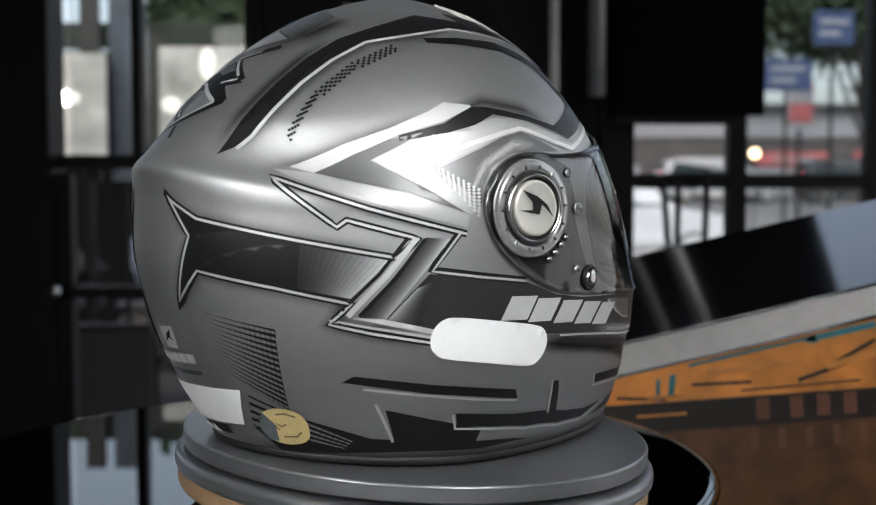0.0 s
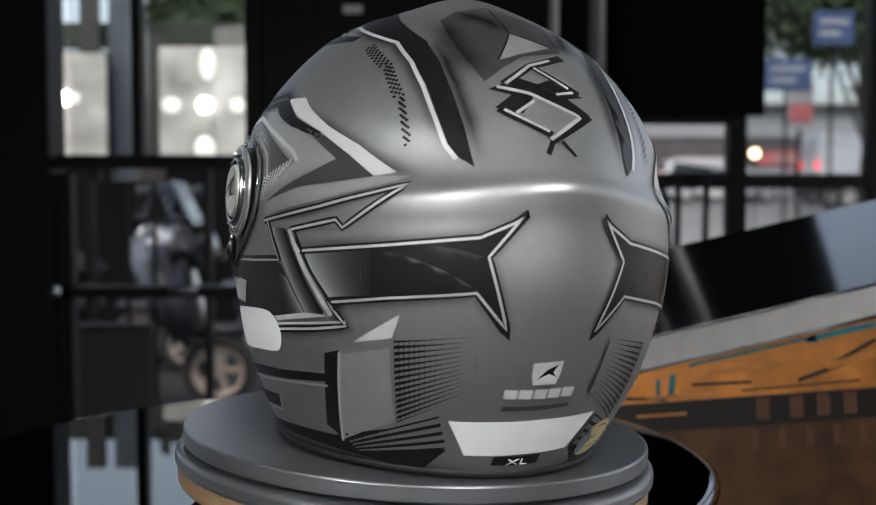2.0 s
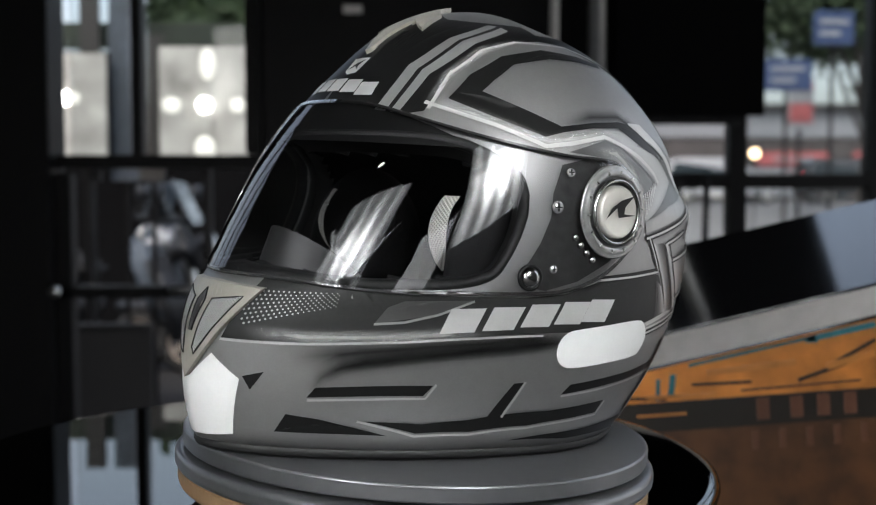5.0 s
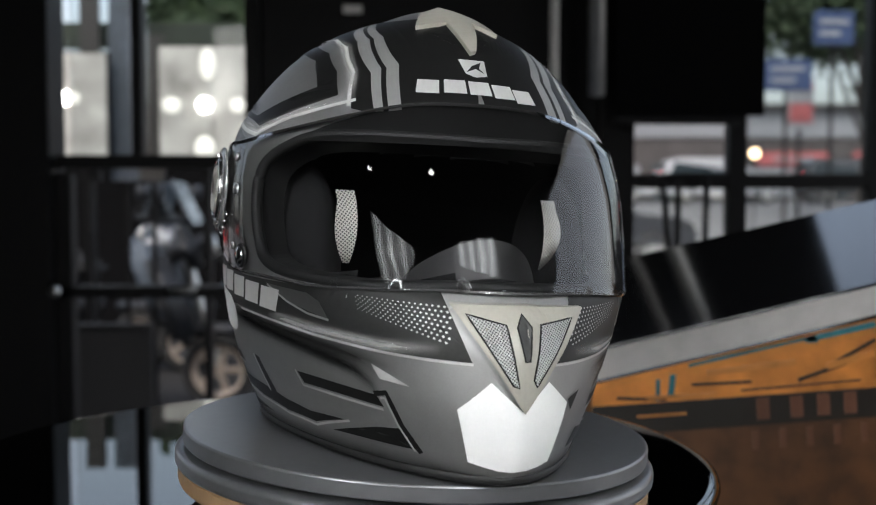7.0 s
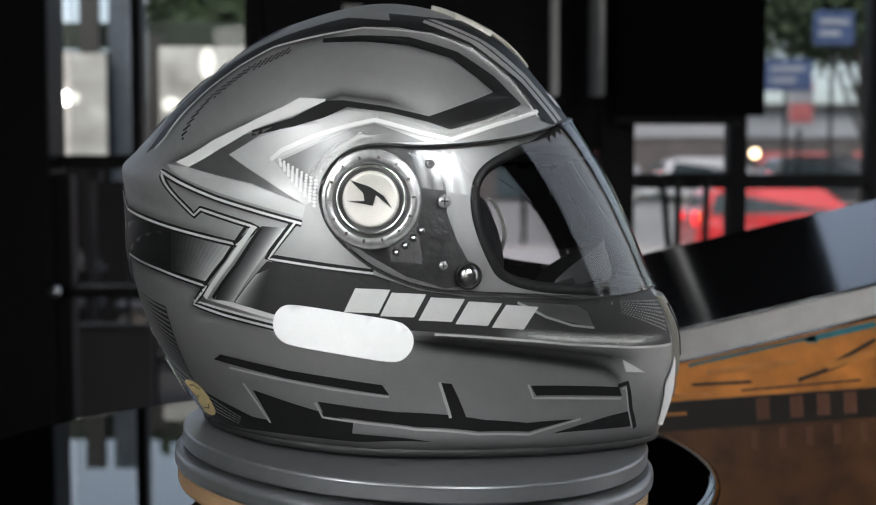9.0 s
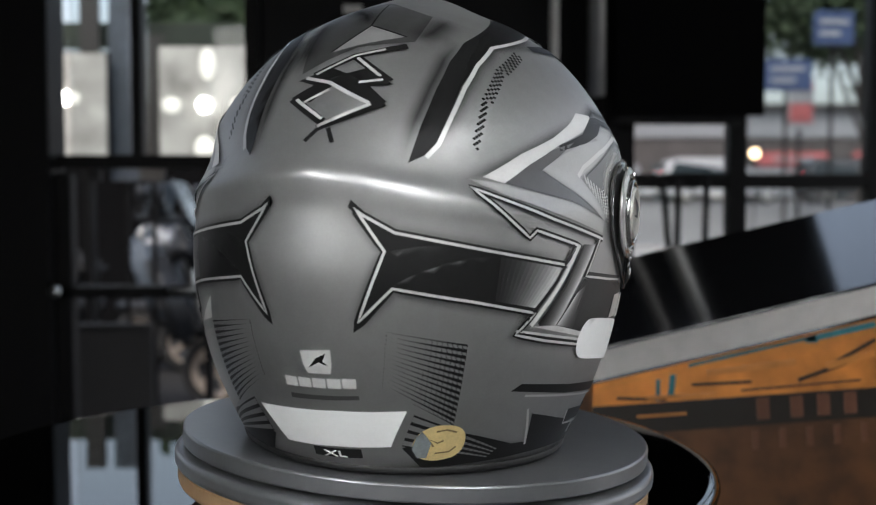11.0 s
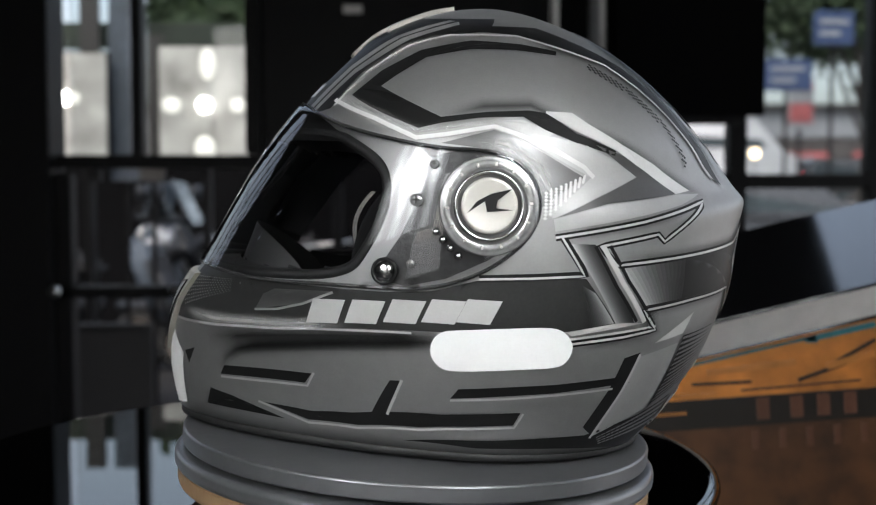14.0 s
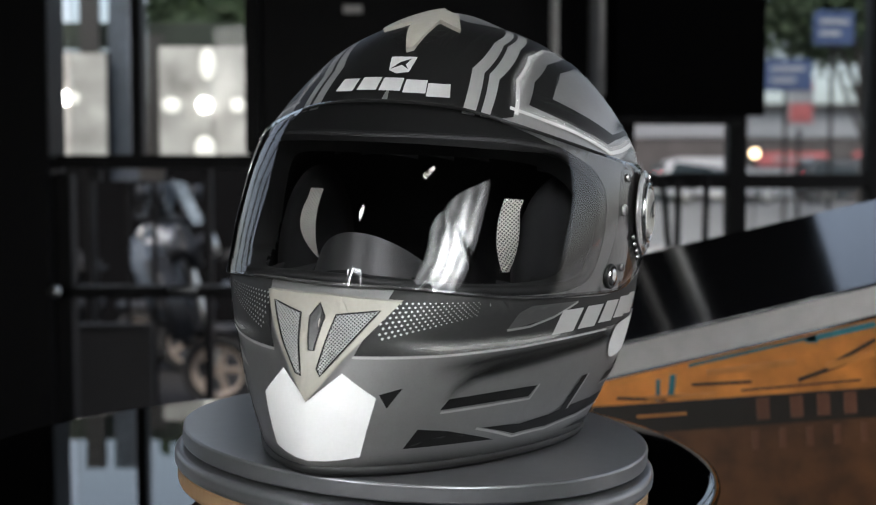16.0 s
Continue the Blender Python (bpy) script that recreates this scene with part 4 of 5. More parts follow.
# sprayed shading round the painted shapes
STAR = [(112.2, 5.1), (133.6, 8.8), (145.8, 11.4), (153.2, 13.1)]
soft_stripe("sprayed_shade", M_SOFTBLACK, 0.4, 5.0, STAR)
soft_stripe("sprayed_shade", M_SOFTBLACK, 0.4, 7.0, [(127.7, -0.8), (148.4, 1.8), (166, 4.1), (173.3, 8.2)])
soft_stripe("sprayed_shade", M_SOFTBLACK, 0.4, 6.0, [(173.3, 8.2), (167.5, 1), (172.1, -12.5)])
soft_stripe("sprayed_shade", M_SOFTBLACK, 0.4, 7.0, [(172.1, -12.5), (166, -5.1), (151, -7.6), (136.4, -10.6), (141, -14.8), (118.5, -19.6)])
soft_stripe("sprayed_shade", M_SOFTBLACK, 0.4, 7.0, [(83, 33), (94, 35.5), (107, 36), (119, 30.5), (131, 26), (146, 18), (156, 14)])
soft_stripe("sprayed_shade", M_SOFTBLACK, 0.4, 8.0, [(161, 18), (157, 27), (153.5, 34.1), (149.1, 41.4), (142.2, 48.6), (110.9, 60.3)])
soft_stripe("sprayed_shade", M_SOFTBLACK, 0.4, 7.0, [(166, 16), (164.3, 24), (161.5, 33), (158, 42), (153, 49)])
hem_run = np.arange(0.0, 179.0, 4.0)
soft_stripe("sprayed_shade", M_SOFTBLACK, 0.4, 11.0, list(zip(hem_run, hem_of(hem_run, 0.006))))
soft_stripe("sprayed_shade", M_SOFTBLACK, 0.4, 9.0, [(20, -21), (40, -21.5), (62, -21.5), (86, -20.5)])
soft_stripe("sprayed_shade", M_SOFTBLACK, 3.4, 14.0, [(155, 58), (160, 47), (167, 35.5)], False)
soft_stripe("sprayed_shade", M_SOFTBLACK, 3.4, 14.0, [(205, 58), (198, 50), (193.6, 46.3)], False)
soft_stripe("sprayed_shade", M_SOFTBLACK, 3.4, 10.0, [(160, 62), (172, 57), (178, 51.6)], False)
soft_stripe("sprayed_gleam", M_SOFTPALE, 1.6, 6.0, [(44, 39.5), (62.6, 33), (76.5, 28), (84.5, 29), (96.7, 31), (104, 29)])
soft_stripe("sprayed_gleam", M_SOFTPALE, 1.6, 6.0, [(90, 26.5), (100, 26), (108, 21), (111, 15), (110, 9)])
soft_stripe("sprayed_gleam", M_SOFTPALE, 2.6, 5.0, [(42.7, 37.5), (47.5, 48.3), (60.3, 57.2), (78.2, 61.3)])
soft_stripe("sprayed_gleam", M_SOFTPALE, 1.6, 5.0, [(12, -15.5), (24, -17.4), (41.7, -18.6), (61.3, -18.8)])


def dots(name, mat, corners, cols, rows, size, layer, both, fade=0.0, skew=0.0):
    """A halftone field of small lozenges between four corners."""
    for s in ((1, -1) if both else (1,)):
        bm = bmesh.new()
        (a0, e0), (a1, e1), (a2, e2), (a3, e3) = corners
        for j in range(rows):
            for i in range(cols):
                u, v = (i + (0.5 if j % 2 else 0.0) * skew + 0.25) / cols, (j + 0.5) / rows
                a = (a0 * (1 - u) + a1 * u) * (1 - v) + (a3 * (1 - u) + a2 * u) * v
                e = (e0 * (1 - u) + e1 * u) * (1 - v) + (e3 * (1 - u) + e2 * u) * v
                r = size * (1 - fade * u)
                q = on_shell(np.array([a - r * 1.3, a, a + r * 1.3, a]) * s, np.array([e, e - r, e, e + r]), LIFT0 + LIFT * layer)
                f = bm.faces.new([bm.verts.new(p) for p in (q if s > 0 else q[::-1])])
        bmesh.ops.recalc_face_normals(bm, faces=bm.faces[:])
        for f in bm.faces:
            if f.normal.dot(f.calc_center_median() - Vector(CEN)) < 0:
                f.normal_flip()
        part(name, bm, mat, helmet)




def raster(corners, cols, rows, lean, size0, size1, panel):
    """A black field broken by rows of small oblong dots that grow towards one side."""
    if panel:
        decal("halftone_panel", M_BLACK, 2, corners, True)
    (a0, e0), (a1, e1), (a2, e2), (a3, e3) = corners
    for s in (1, -1):
        bm = bmesh.new()
        for j in range(rows):
            for i in range(cols):
                u, v = (i + 0.5) / cols, (j + 0.5) / rows
                k = size0 + (size1 - size0) * u
                hu, hv = 0.5 * min(0.80 + 0.3 * u, 1.0) / cols, 0.5 * min(k, 1.0) / rows
                us, vs = np.array([u - hu - lean, u + hu - lean, u + hu + lean, u - hu + lean]), np.array([v + hv, v + hv, v - hv, v - hv])
                a = (a0 * (1 - us) + a1 * us) * (1 - vs) + (a3 * (1 - us) + a2 * us) * vs
                e = (e0 * (1 - us) + e1 * us) * (1 - vs) + (e3 * (1 - us) + e2 * us) * vs
                bm.faces.new([bm.verts.new(p) for p in on_shell(a * s, e, LIFT0 + LIFT * 3)])
        for f in bm.faces:
            f.normal_update()
            if f.normal.dot(f.calc_center_median() - Vector(CEN)) < 0:
                f.normal_flip()
        part("halftone_dots", bm, M_SILVER, helmet)


raster(HALFTONE_BOX, 15, 14, 0.008, 0.42, 1.05, True)
raster(HEM_DOTS, 16, 4, 0.0, 0.38, 0.6, True)
dots("halftone_dots", M_PALE, CHEEK_DOTS, 9, 8, 0.42, 3, True, 0.25)
dots("halftone_dots", M_MID, CHIN_DOTS, 18, 8, 0.24, 3, True, 0.6, 1)
c = CROWN_DOTS
for k in range(3):
    (a0, e0), (a1, e1) = c[k], c[k + 1]
    dots("halftone_dots", M_BLACK, [(a0, e0), (a1, e1), (a1 - 3.2 + k, e1 - 1.5), (a0 - 3 + k, e0 - 1.5)], 7, 4, 0.5 - 0.06 * k, 2, True, 0.1, 1)


def word_bars(name, centres, high, lean, mat, wide):
    """A brand word as five plain slanted blocks."""
    for a, e in centres:
        part(name, skin_bm([(a - wide + lean, e - high), (a + wide + lean, e - high), (a + wide - lean, e + high), (a - wide - lean, e + high)], LIFT0 + LIFT * 4, 1.0), mat, helmet, smooth=True)


def spread_word(ends, n):
    (a0, e0), (a1, e1) = ends[0], ends[-1]
    return [(a0 + (a1 - a0) * (k + 0.5) / n, e0 + (e1 - e0) * (k + 0.5) / n) for k in range(n)]


word_bars("word_block", SIDE_WORD, 2.9, -1.3, M_LINE, 4.2)
word_bars("word_block", SIDE_WORD_R, 2.9, -1.3, M_LINE, 4.2)
word_bars("word_block", BROW_WORD, 2.3, 0.0, M_LINE, 3.9)
word_bars("word_block", spread_word(REAR_WORD, 5), 1.0, 0.0, M_PALE, 1.3)


def letters(text, size, mat, m, name, parent):
    cu = bpy.data.curves.new(name, "FONT")
    cu.body, cu.size, cu.align_x, cu.align_y, cu.extrude = text, size, "CENTER", "CENTER", 0.0002
    ob = bpy.data.objects.new(name, cu)
    scene.collection.objects.link(ob)
    dg = bpy.context.evaluated_depsgraph_get()
    me = bpy.data.meshes.new_from_object(ob.evaluated_get(dg))
    bpy.data.objects.remove(ob)
    me.transform(m)
    me.materials.clear()
    me.materials.append(mat)
    out = new(name, me)
    out.parent = parent
    return out


fade("star_fade", STAR_FADE, 2)
fade("slash_face", SLASH_FADE, 2)
fade("band_fade", BAND_FADE, 2)
decal("brow_shade", M_BLACK, 1, [(-1, 38.6), (14, 38.5), (27, 37), (36, 34.5), (46, 31), (58, 26), (49, 26), (13, 26), (-1, 26)], True)

mid_mark = ((SIZE_MARK[0][0] + SIZE_MARK[1][0]) / 2, (SIZE_MARK[0][1] + SIZE_MARK[1][1]) / 2)
decal("size_tab", M_BLACK, 2, [(174.8, -41.6), (187.2, -41.3), (187.0, -38.8), (175.0, -39.1)], False)
letters("XL", 0.0066, M_WHITE, on_seat(*mid_mark, 0.0022) @ Matrix.Diagonal((1.6, 1, 1, 1)), "size_mark", helmet)


# ---------------------------------------------------------------- turntable and table
turntable = tagged(new("display_turntable"), "grey plastic display turntable standing on a glass table", "turntable")
turntable.matrix_world = Matrix.Translation(TT) @ TILT @ pose(-0.002, 0, 0)
platter = part("platter", lathe_bm([(0, -0.0100), (0.1478, -0.0100), (0.1484, -0.0096), (0.1488, -0.0088), (0.1488, -0.0086), (0.1488, -0.0016), (0.1488, -0.0014), (0.1484, -0.0005), (0.1478, -0.0001), (0.1474, 0), (0.1470, 0), (0, 0)], 160), M_PLATTER, turntable, "turning round plate", True)
base = part("base", lathe_bm([(0, -0.0235), (0.1500, -0.0235), (0.1504, -0.0235), (0.1520, -0.0229), (0.1530, -0.0214), (0.1532, -0.0200), (0.1532, -0.0196), (0.1532, -0.0166), (0.1532, -0.0162), (0.1528, -0.0148), (0.1516, -0.0137), (0.1502, -0.0132), (0.1498, -0.0131), (0.120, -0.0131)], 160), M_PLATTER, turntable, "rounded grey base", True)
part("under_board", lathe_bm([(0, -0.034), (0.1500, -0.034), (0.1508, -0.032), (0.1508, -0.0250), (0.1500, -0.0237), (0, -0.0237)], 96), M_MDF, base, "brown fibreboard underside")
for k in range(3):
    a = math.radians(90 + 120 * k)
    x, y = 0.11 * math.cos(a), 0.11 * math.sin(a)
    part("rubber_foot", lathe_bm([(0, -0.041 + 0.0554 * x), (0.012, -0.041 + 0.0554 * x), (0.012, -0.028), (0, -0.028)], 24, pose(x, y, 0)), M_RUBBER, base)

table = tagged(new("glass_table"), "round clear glass table with a dark steel pedestal", "table")
TZ = 0.959
part("tabletop", lathe_bm([(0, TZ - 0.010), (0.266, TZ - 0.010), (0.271, TZ - 0.010), (0.275, TZ - 0.008), (0.276, TZ - 0.005), (0.275, TZ - 0.002), (0.271, TZ), (0.266, TZ), (0, TZ)], 160, pose(-0.066, 0.083, 0)), M_TABLE, table, "clear glass top with a green edge", True)
part("pedestal", lathe_bm([(0, 0), (0.24, 0), (0.24, 0.015), (0.05, 0.03), (0.035, 0.05), (0.035, 0.90), (0.12, 0.93), (0.12, TZ - 0.0102), (0, TZ - 0.0102)], 48, pose(-0.066, 0.083, 0)), M_FRAME, table, "dark steel pedestal", True)
box_low = tagged(new("storage_cube"), "dark brown cardboard box under the glass table", "box")
part("box_body", box_bm(0.26, 0.26, 0.30, (0.0, 0.0, 0.15), 0.006), material("brown_cardboard", (0.20, 0.12, 0.06), 0.8, 0.0, 0.3, 14, 0.1, 80), box_low)
box_low.matrix_world = pose(-0.42, -0.30, 0.0)


# ---------------------------------------------------------------- books behind the turntable
def book(name, label, wide, deep, thick, cover, pages):
    """A hardback lying on its back, its fore edge towards -y."""
    ob = tagged(new(name), label, "book")
    part("page_block", box_bm(wide - 0.008, deep - 0.006, thick - 0.004, (0, 0, thick / 2), 0.001), pages, ob, "pale page edges")
    part("front_board", box_bm(wide, deep, 0.003, (0, 0, thick - 0.0015), 0.0012), cover, ob, "cover board")
    part("back_board", box_bm(wide, deep, 0.003, (0, 0, 0.0015), 0.0012), cover, ob)
    part("spine", box_bm(wide, 0.004, thick, (0, deep / 2 - 0.001, thick / 2), 0.0015), cover, ob)
    return ob


side_table = tagged(new("side_table"), "dark low side table behind the glass table", "table")
part("tabletop", box_bm(0.9, 0.5, 0.03, (0.62, 0.62, 0.735), 0.004), M_WALL, side_table)
for x, y in ((0.21, 0.40), (1.03, 0.40), (0.21, 0.84), (1.03, 0.84)):
    part("leg", box_bm(0.04, 0.04, 0.72, (x, y, 0.36), 0.003), M_WALL, side_table)

SLOPE, BACK = 0.235, 0.25                                         # the rise of the box's top, to its right and to its back
carton = tagged(new("display_carton"), "orange and brown printed carton with a slanting top", "box")
wedge = bmesh.new()
low, high = [], []
for x, y in ((0.17, 0.395), (0.64, 0.395), (0.64, 0.66), (0.17, 0.66)):
    low.append(wedge.verts.new((x, y, 0.752)))
    high.append(wedge.verts.new((x, y, 0.9686 + SLOPE * (x - 0.203) + BACK * (y - 0.395))))
wedge.faces.new(low[::-1])
wedge.faces.new(high)
for k in range(4):
    wedge.faces.new((low[k], low[(k + 1) % 4], high[(k + 1) % 4], high[k]))
bmesh.ops.recalc_face_normals(wedge, faces=wedge.faces[:])
cover = part("carton_body", wedge, M_ORANGE, carton, "orange-brown printed card")


def print_mark(name, x, z, w, h, mat, tilt=0.0, y=0.3945, label=""):
    return part(name, box_bm(w, 0.0012, h, (x, y, z), 0.0, (0, tilt, 0)), mat, cover, label)


print_mark("dark_band", 0.40, 0.937, 0.46, 0.030, M_BROWN, -4)
print_mark("lower_print", 0.40, 0.843, 0.46, 0.168, M_RUST, -4, 0.3947)
for k, x in enumerate((0.342, 0.376, 0.403, 0.430)):
    print_mark("lettering_bar", x, 0.9345 + 0.0021 * k, 0.013, 0.022, M_COPPER, -4, 0.3938, "copper-brown lettering")
for k in range(5):
    print_mark("lettering_bar", 0.335 + 0.0275 * k, 0.9025 + 0.0019 * k, 0.006, 0.019, M_COPPER, -4, 0.3938)
for x, z, w, h, tilt in ((0.236, 0.953, 0.004, 0.022, 0), (0.250, 0.958, 0.006, 0.022, 5), (0.33, 0.9925, 0.13, 0.003, -13), (0.42, 1.0120, 0.07, 0.006, -13), (0.39, 1.004, 0.012, 0.006, 0)):
    print_mark("teal_print_mark", x, z, w, h, M_TEAL, tilt)
for x, z, w, h, tilt in ((0.30, 0.960, 0.06, 0.003, -3), (0.41, 0.975, 0.07, 0.004, -20), (0.38, 0.958, 0.12, 0.002, -5), (0.22, 0.944, 0.05, 0.003, 2), (0.435, 0.993, 0.045, 0.004, -30)):
    print_mark("dark_print_mark", x, z, w, h, M_BROWN, tilt)
for x, z, w, h, tilt in ((0.33, 0.976, 0.09, 0.006, -7), (0.43, 0.984, 0.05, 0.007, -16), (0.26, 0.947, 0.07, 0.004, -3), (0.24, 0.928, 0.05, 0.003, -4)):
    print_mark("bright_print_mark", x, z, w, h, M_ORANGE2, tilt, 0.3943)

dark_book = book("hardback_book", "thick hardback with a glossy black cover lying on a slanting carton", 0.50, 0.245, 0.037, M_COVER, M_PAGES)
ex, ey = Vector((1, 0, SLOPE)).normalized(), Vector((0, 1, BACK))
ez = ex.cross(ey).normalized()
ey = ez.cross(ex)
dark_book.matrix_world = Matrix.Translation((0.402, 0.508, 0.9690 + SLOPE * (0.402 - 0.203) + BACK * (0.508 - 0.395))) @ Matrix((ex, ey, ez)).transposed().to_4x4()

# ---------------------------------------------------------------- the room
def slab(name, x0, x1, y0, y1, z0, z1, mat, label="", cat="", bevel=0.0):
    return tagged(finish(name, box_bm(x1 - x0, y1 - y0, z1 - z0, ((x0 + x1) / 2, (y0 + y1) / 2, (z0 + z1) / 2), bevel), mat, smooth=False), label, cat, kind="structure")


WY = 2.27                                            # the shop front
slab("floor", -3.6, 2.4, -4.0, WY + 0.1, -0.1, 0.0, M_FLOOR, "grey tiled shop floor", "floor")
slab("ceiling", -3.6, 2.4, -4.0, WY + 0.1, 2.9, 3.0, M_CEIL, "dark shop ceiling", "ceiling")
slab("wall_west", -3.7, -3.6, -4.0, WY + 0.1, 0.0, 2.9, M_WALL, "dark side wall", "wall")
for n, (y0, y1, z0, z1) in enumerate(((-4.0, -0.3, 0, 2.9), (2.1, WY + 0.1, 0, 2.9), (-0.3, 2.1, 0, 0.25), (-0.3, 2.1, 2.8, 2.9))):
    slab("wall_east" if n == 0 else "wall_east_%d" % n, 2.3, 2.4, y0, y1, z0, z1, M_WALL, "dark side wall", "wall")
# back wall with two tall windows
for n, (x0, x1, z0, z1) in enumerate(((-3.6, -1.75, 0, 2.9), (-0.95, 0.15, 0, 2.9), (0.95, 2.4, 0, 2.9), (-1.75, -0.95, 2.5, 2.9), (0.15, 0.95, 2.5, 2.9), (-1.75, -0.95, 0, 0.5), (0.15, 0.95, 0, 0.5))):
    slab("wall_south" if n == 0 else "wall_south_%d" % n, x0, x1, -4.1, -4.0, z0, z1, M_WALL, "dark back wall", "wall")
area("window_light_a", (-1.35, -3.98, 1.5), (-1.0, 0, 1.4), 0.78, 1.95, WINDOW_POWER, (0.96, 0.98, 1.0))
area("window_light_east", (2.28, 0.9, 1.5), (0.0, 0.6, 1.35), 2.3, 2.5, 6.5, (1.0, 0.975, 0.94))
area("window_light_b", (0.55, -3.98, 1.5), (0.45, 0, 1.4), 0.78, 1.95, WINDOW_POWER * 0.8, (0.96, 0.98, 1.0))

# two softbox lamps behind the camera
for x, z, p in ((-0.60, 1.60, SOFTBOX * 0.95), (0.55, 1.75, SOFTBOX * 1.25)):
    eye, aim = (x, -1.15, z), (0, 0, 1.12)
    hot_middle(area("softbox_light", eye, aim, 0.56, 0.84, p, (0.95, 0.98, 1.0), 62), 3.4, 0.40)
    sb_lamp = tagged(new("softbox_lamp"), "black softbox lamp on a stand", "lamp", group="softbox lamps")
    m = look(eye, aim)
    hood = part("hood", lathe_bm([(0.40, 0.012), (0.08, 0.30), (0.0, 0.32)], 4, m @ Matrix.Diagonal((1.04, 1.54, 1, 1)) @ pose(0, 0, 0, 0, 0, 45)), M_RUBBER, sb_lamp)
    part("bulb", lathe_bm([(0, -0.012), (0.9, -0.010), (1, -0.004), (0, -0.003)], 24, m @ pose(0, -0.03, 0) @ Matrix.Diagonal((0.035, 0.06, 1, 1))), M_FLASH, sb_lamp, "bright oval bulb", True)
    back = m @ Vector((0, 0, 0.30))
    part("stand_pole", rod_bm((back.x, back.y, 0.02), back, 0.014), M_FRAME, sb_lamp)
    part("stand_foot", lathe_bm([(0, 0), (0.2, 0), (0.2, 0.012), (0.02, 0.03)], 24, pose(back.x, back.y, 0)), M_FRAME, sb_lamp)

# shop-front frame
front = tagged(new("shop_front"), "black metal shop-front frame with glass panes", "window frame", kind="structure")
def bar(name, x0, x1, z0, z1, y=WY, t=0.06):
    return part(name, box_bm(x1 - x0, t, z1 - z0, ((x0 + x1) / 2, y, (z0 + z1) / 2), 0.004), M_FRAME, front)


bar("pillar", -1.42, -0.976, 0, 2.9, t=0.14)
for x in (-1.95, -2.5, -3.05, -3.58):
    bar("post", x - 0.03, x + 0.03, 0, 2.9)
bar("rail", -3.6, -1.42, 1.212, 1.248, WY + 0.002)
bar("lower_panel", -3.6, -1.42, 0.0, 0.8, WY + 0.02, 0.03)
bar("header", -3.6, -1.42, 2.80, 2.90, WY + 0.006)
bar("post", -0.772, -0.746, 1.24, 2.9)
bar("post", -0.975, -0.935, 0, 1.2, WY + 0.002)
bar("post", 0.455, 0.545, 0, 2.9)
bar("post", 0.795, 0.842, 0, 2.9)
bar("post", 1.165, 1.26, 0, 2.9)
bar("post", 2.2, 2.28, 0, 2.9)
bar("post", -0.475, -0.435, 1.25, 2.9)
bar("rail", -0.974, 0.455, 1.212, 1.248, WY + 0.002)
bar("rail", -0.974, 0.455, 0.872, 0.902, WY + 0.002)
bar("rail", 0.545, 2.3, 1.160, 1.198, WY + 0.002)
bar("rail", -0.976, 2.3, 2.78, 2.82, WY + 0.004)
bar("rail", -0.976, 2.3, 0.0, 0.08, WY + 0.004)
bar("header", -0.976, 2.3, 2.80, 2.90, WY + 0.006)
bar("middle_panel", -0.435, 0.455, 1.25, 2.62, WY + 0.03, 0.03)
for x0, x1, z0, z1 in ((-0.735, -0.475, 1.25, 2.78), (-0.935, -0.785, 1.25, 2.78), (0.842, 1.165, 1.198, 2.78), (1.26, 2.2, 1.198, 2.78), (0.842, 1.165, 0.08, 1.16), (1.26, 2.2, 0.08, 1.16), (0.545, 0.795, 0.08, 1.16)):
    p = part("pane", box_bm(x1 - x0, 0.006, z1 - z0, ((x0 + x1) / 2, WY, (z0 + z1) / 2)), M_PANE, front, "clear pane")
    p.visible_shadow = False
part("door_knob", lathe_bm([(0, 0), (0.014, 0.004), (0.016, 0.014), (0.010, 0.024), (0, 0.027)], 20, pose(-0.962, 2.20, 0.895, 90, 0, 0)), M_STEEL, front, "round steel knob", True)
part("latch", box_bm(0.075, 0.02, 0.026, (-0.64, 2.23, 0.895), 0.009), M_STEEL, front, "bright steel latch", True)
part("small_notice", box_bm(0.05, 0.003, 0.022, (-0.196, 2.28, 1.632)), M_PALEPANEL, front, "small pale notice with unreadable print")
bar("lower_panel", 1.26, 2.2, 0.08, 0.5, WY + 0.03, 0.02)

blind = tagged(new("roller_blind"), "black fabric roller blind half lowered before the window", "blind")
part("cloth", box_bm(0.325, 0.006, 1.55, (0.640, 2.15, 2.115), 0.002), M_BLINDCLOTH, blind, "black blind cloth")
part("side_fold", box_bm(0.058, 0.010, 0.80, (0.832, 2.16, 1.745), 0.003), M_BLINDCLOTH, blind)
part("bottom_bar", box_bm(0.33, 0.016, 0.020, (0.640, 2.15, 1.332), 0.004), M_FRAME, blind)
part("roller", rod_bm((0.46, 2.15, 2.88), (0.90, 2.15, 2.88), 0.02, 16), M_FRAME, blind, smooth=True)

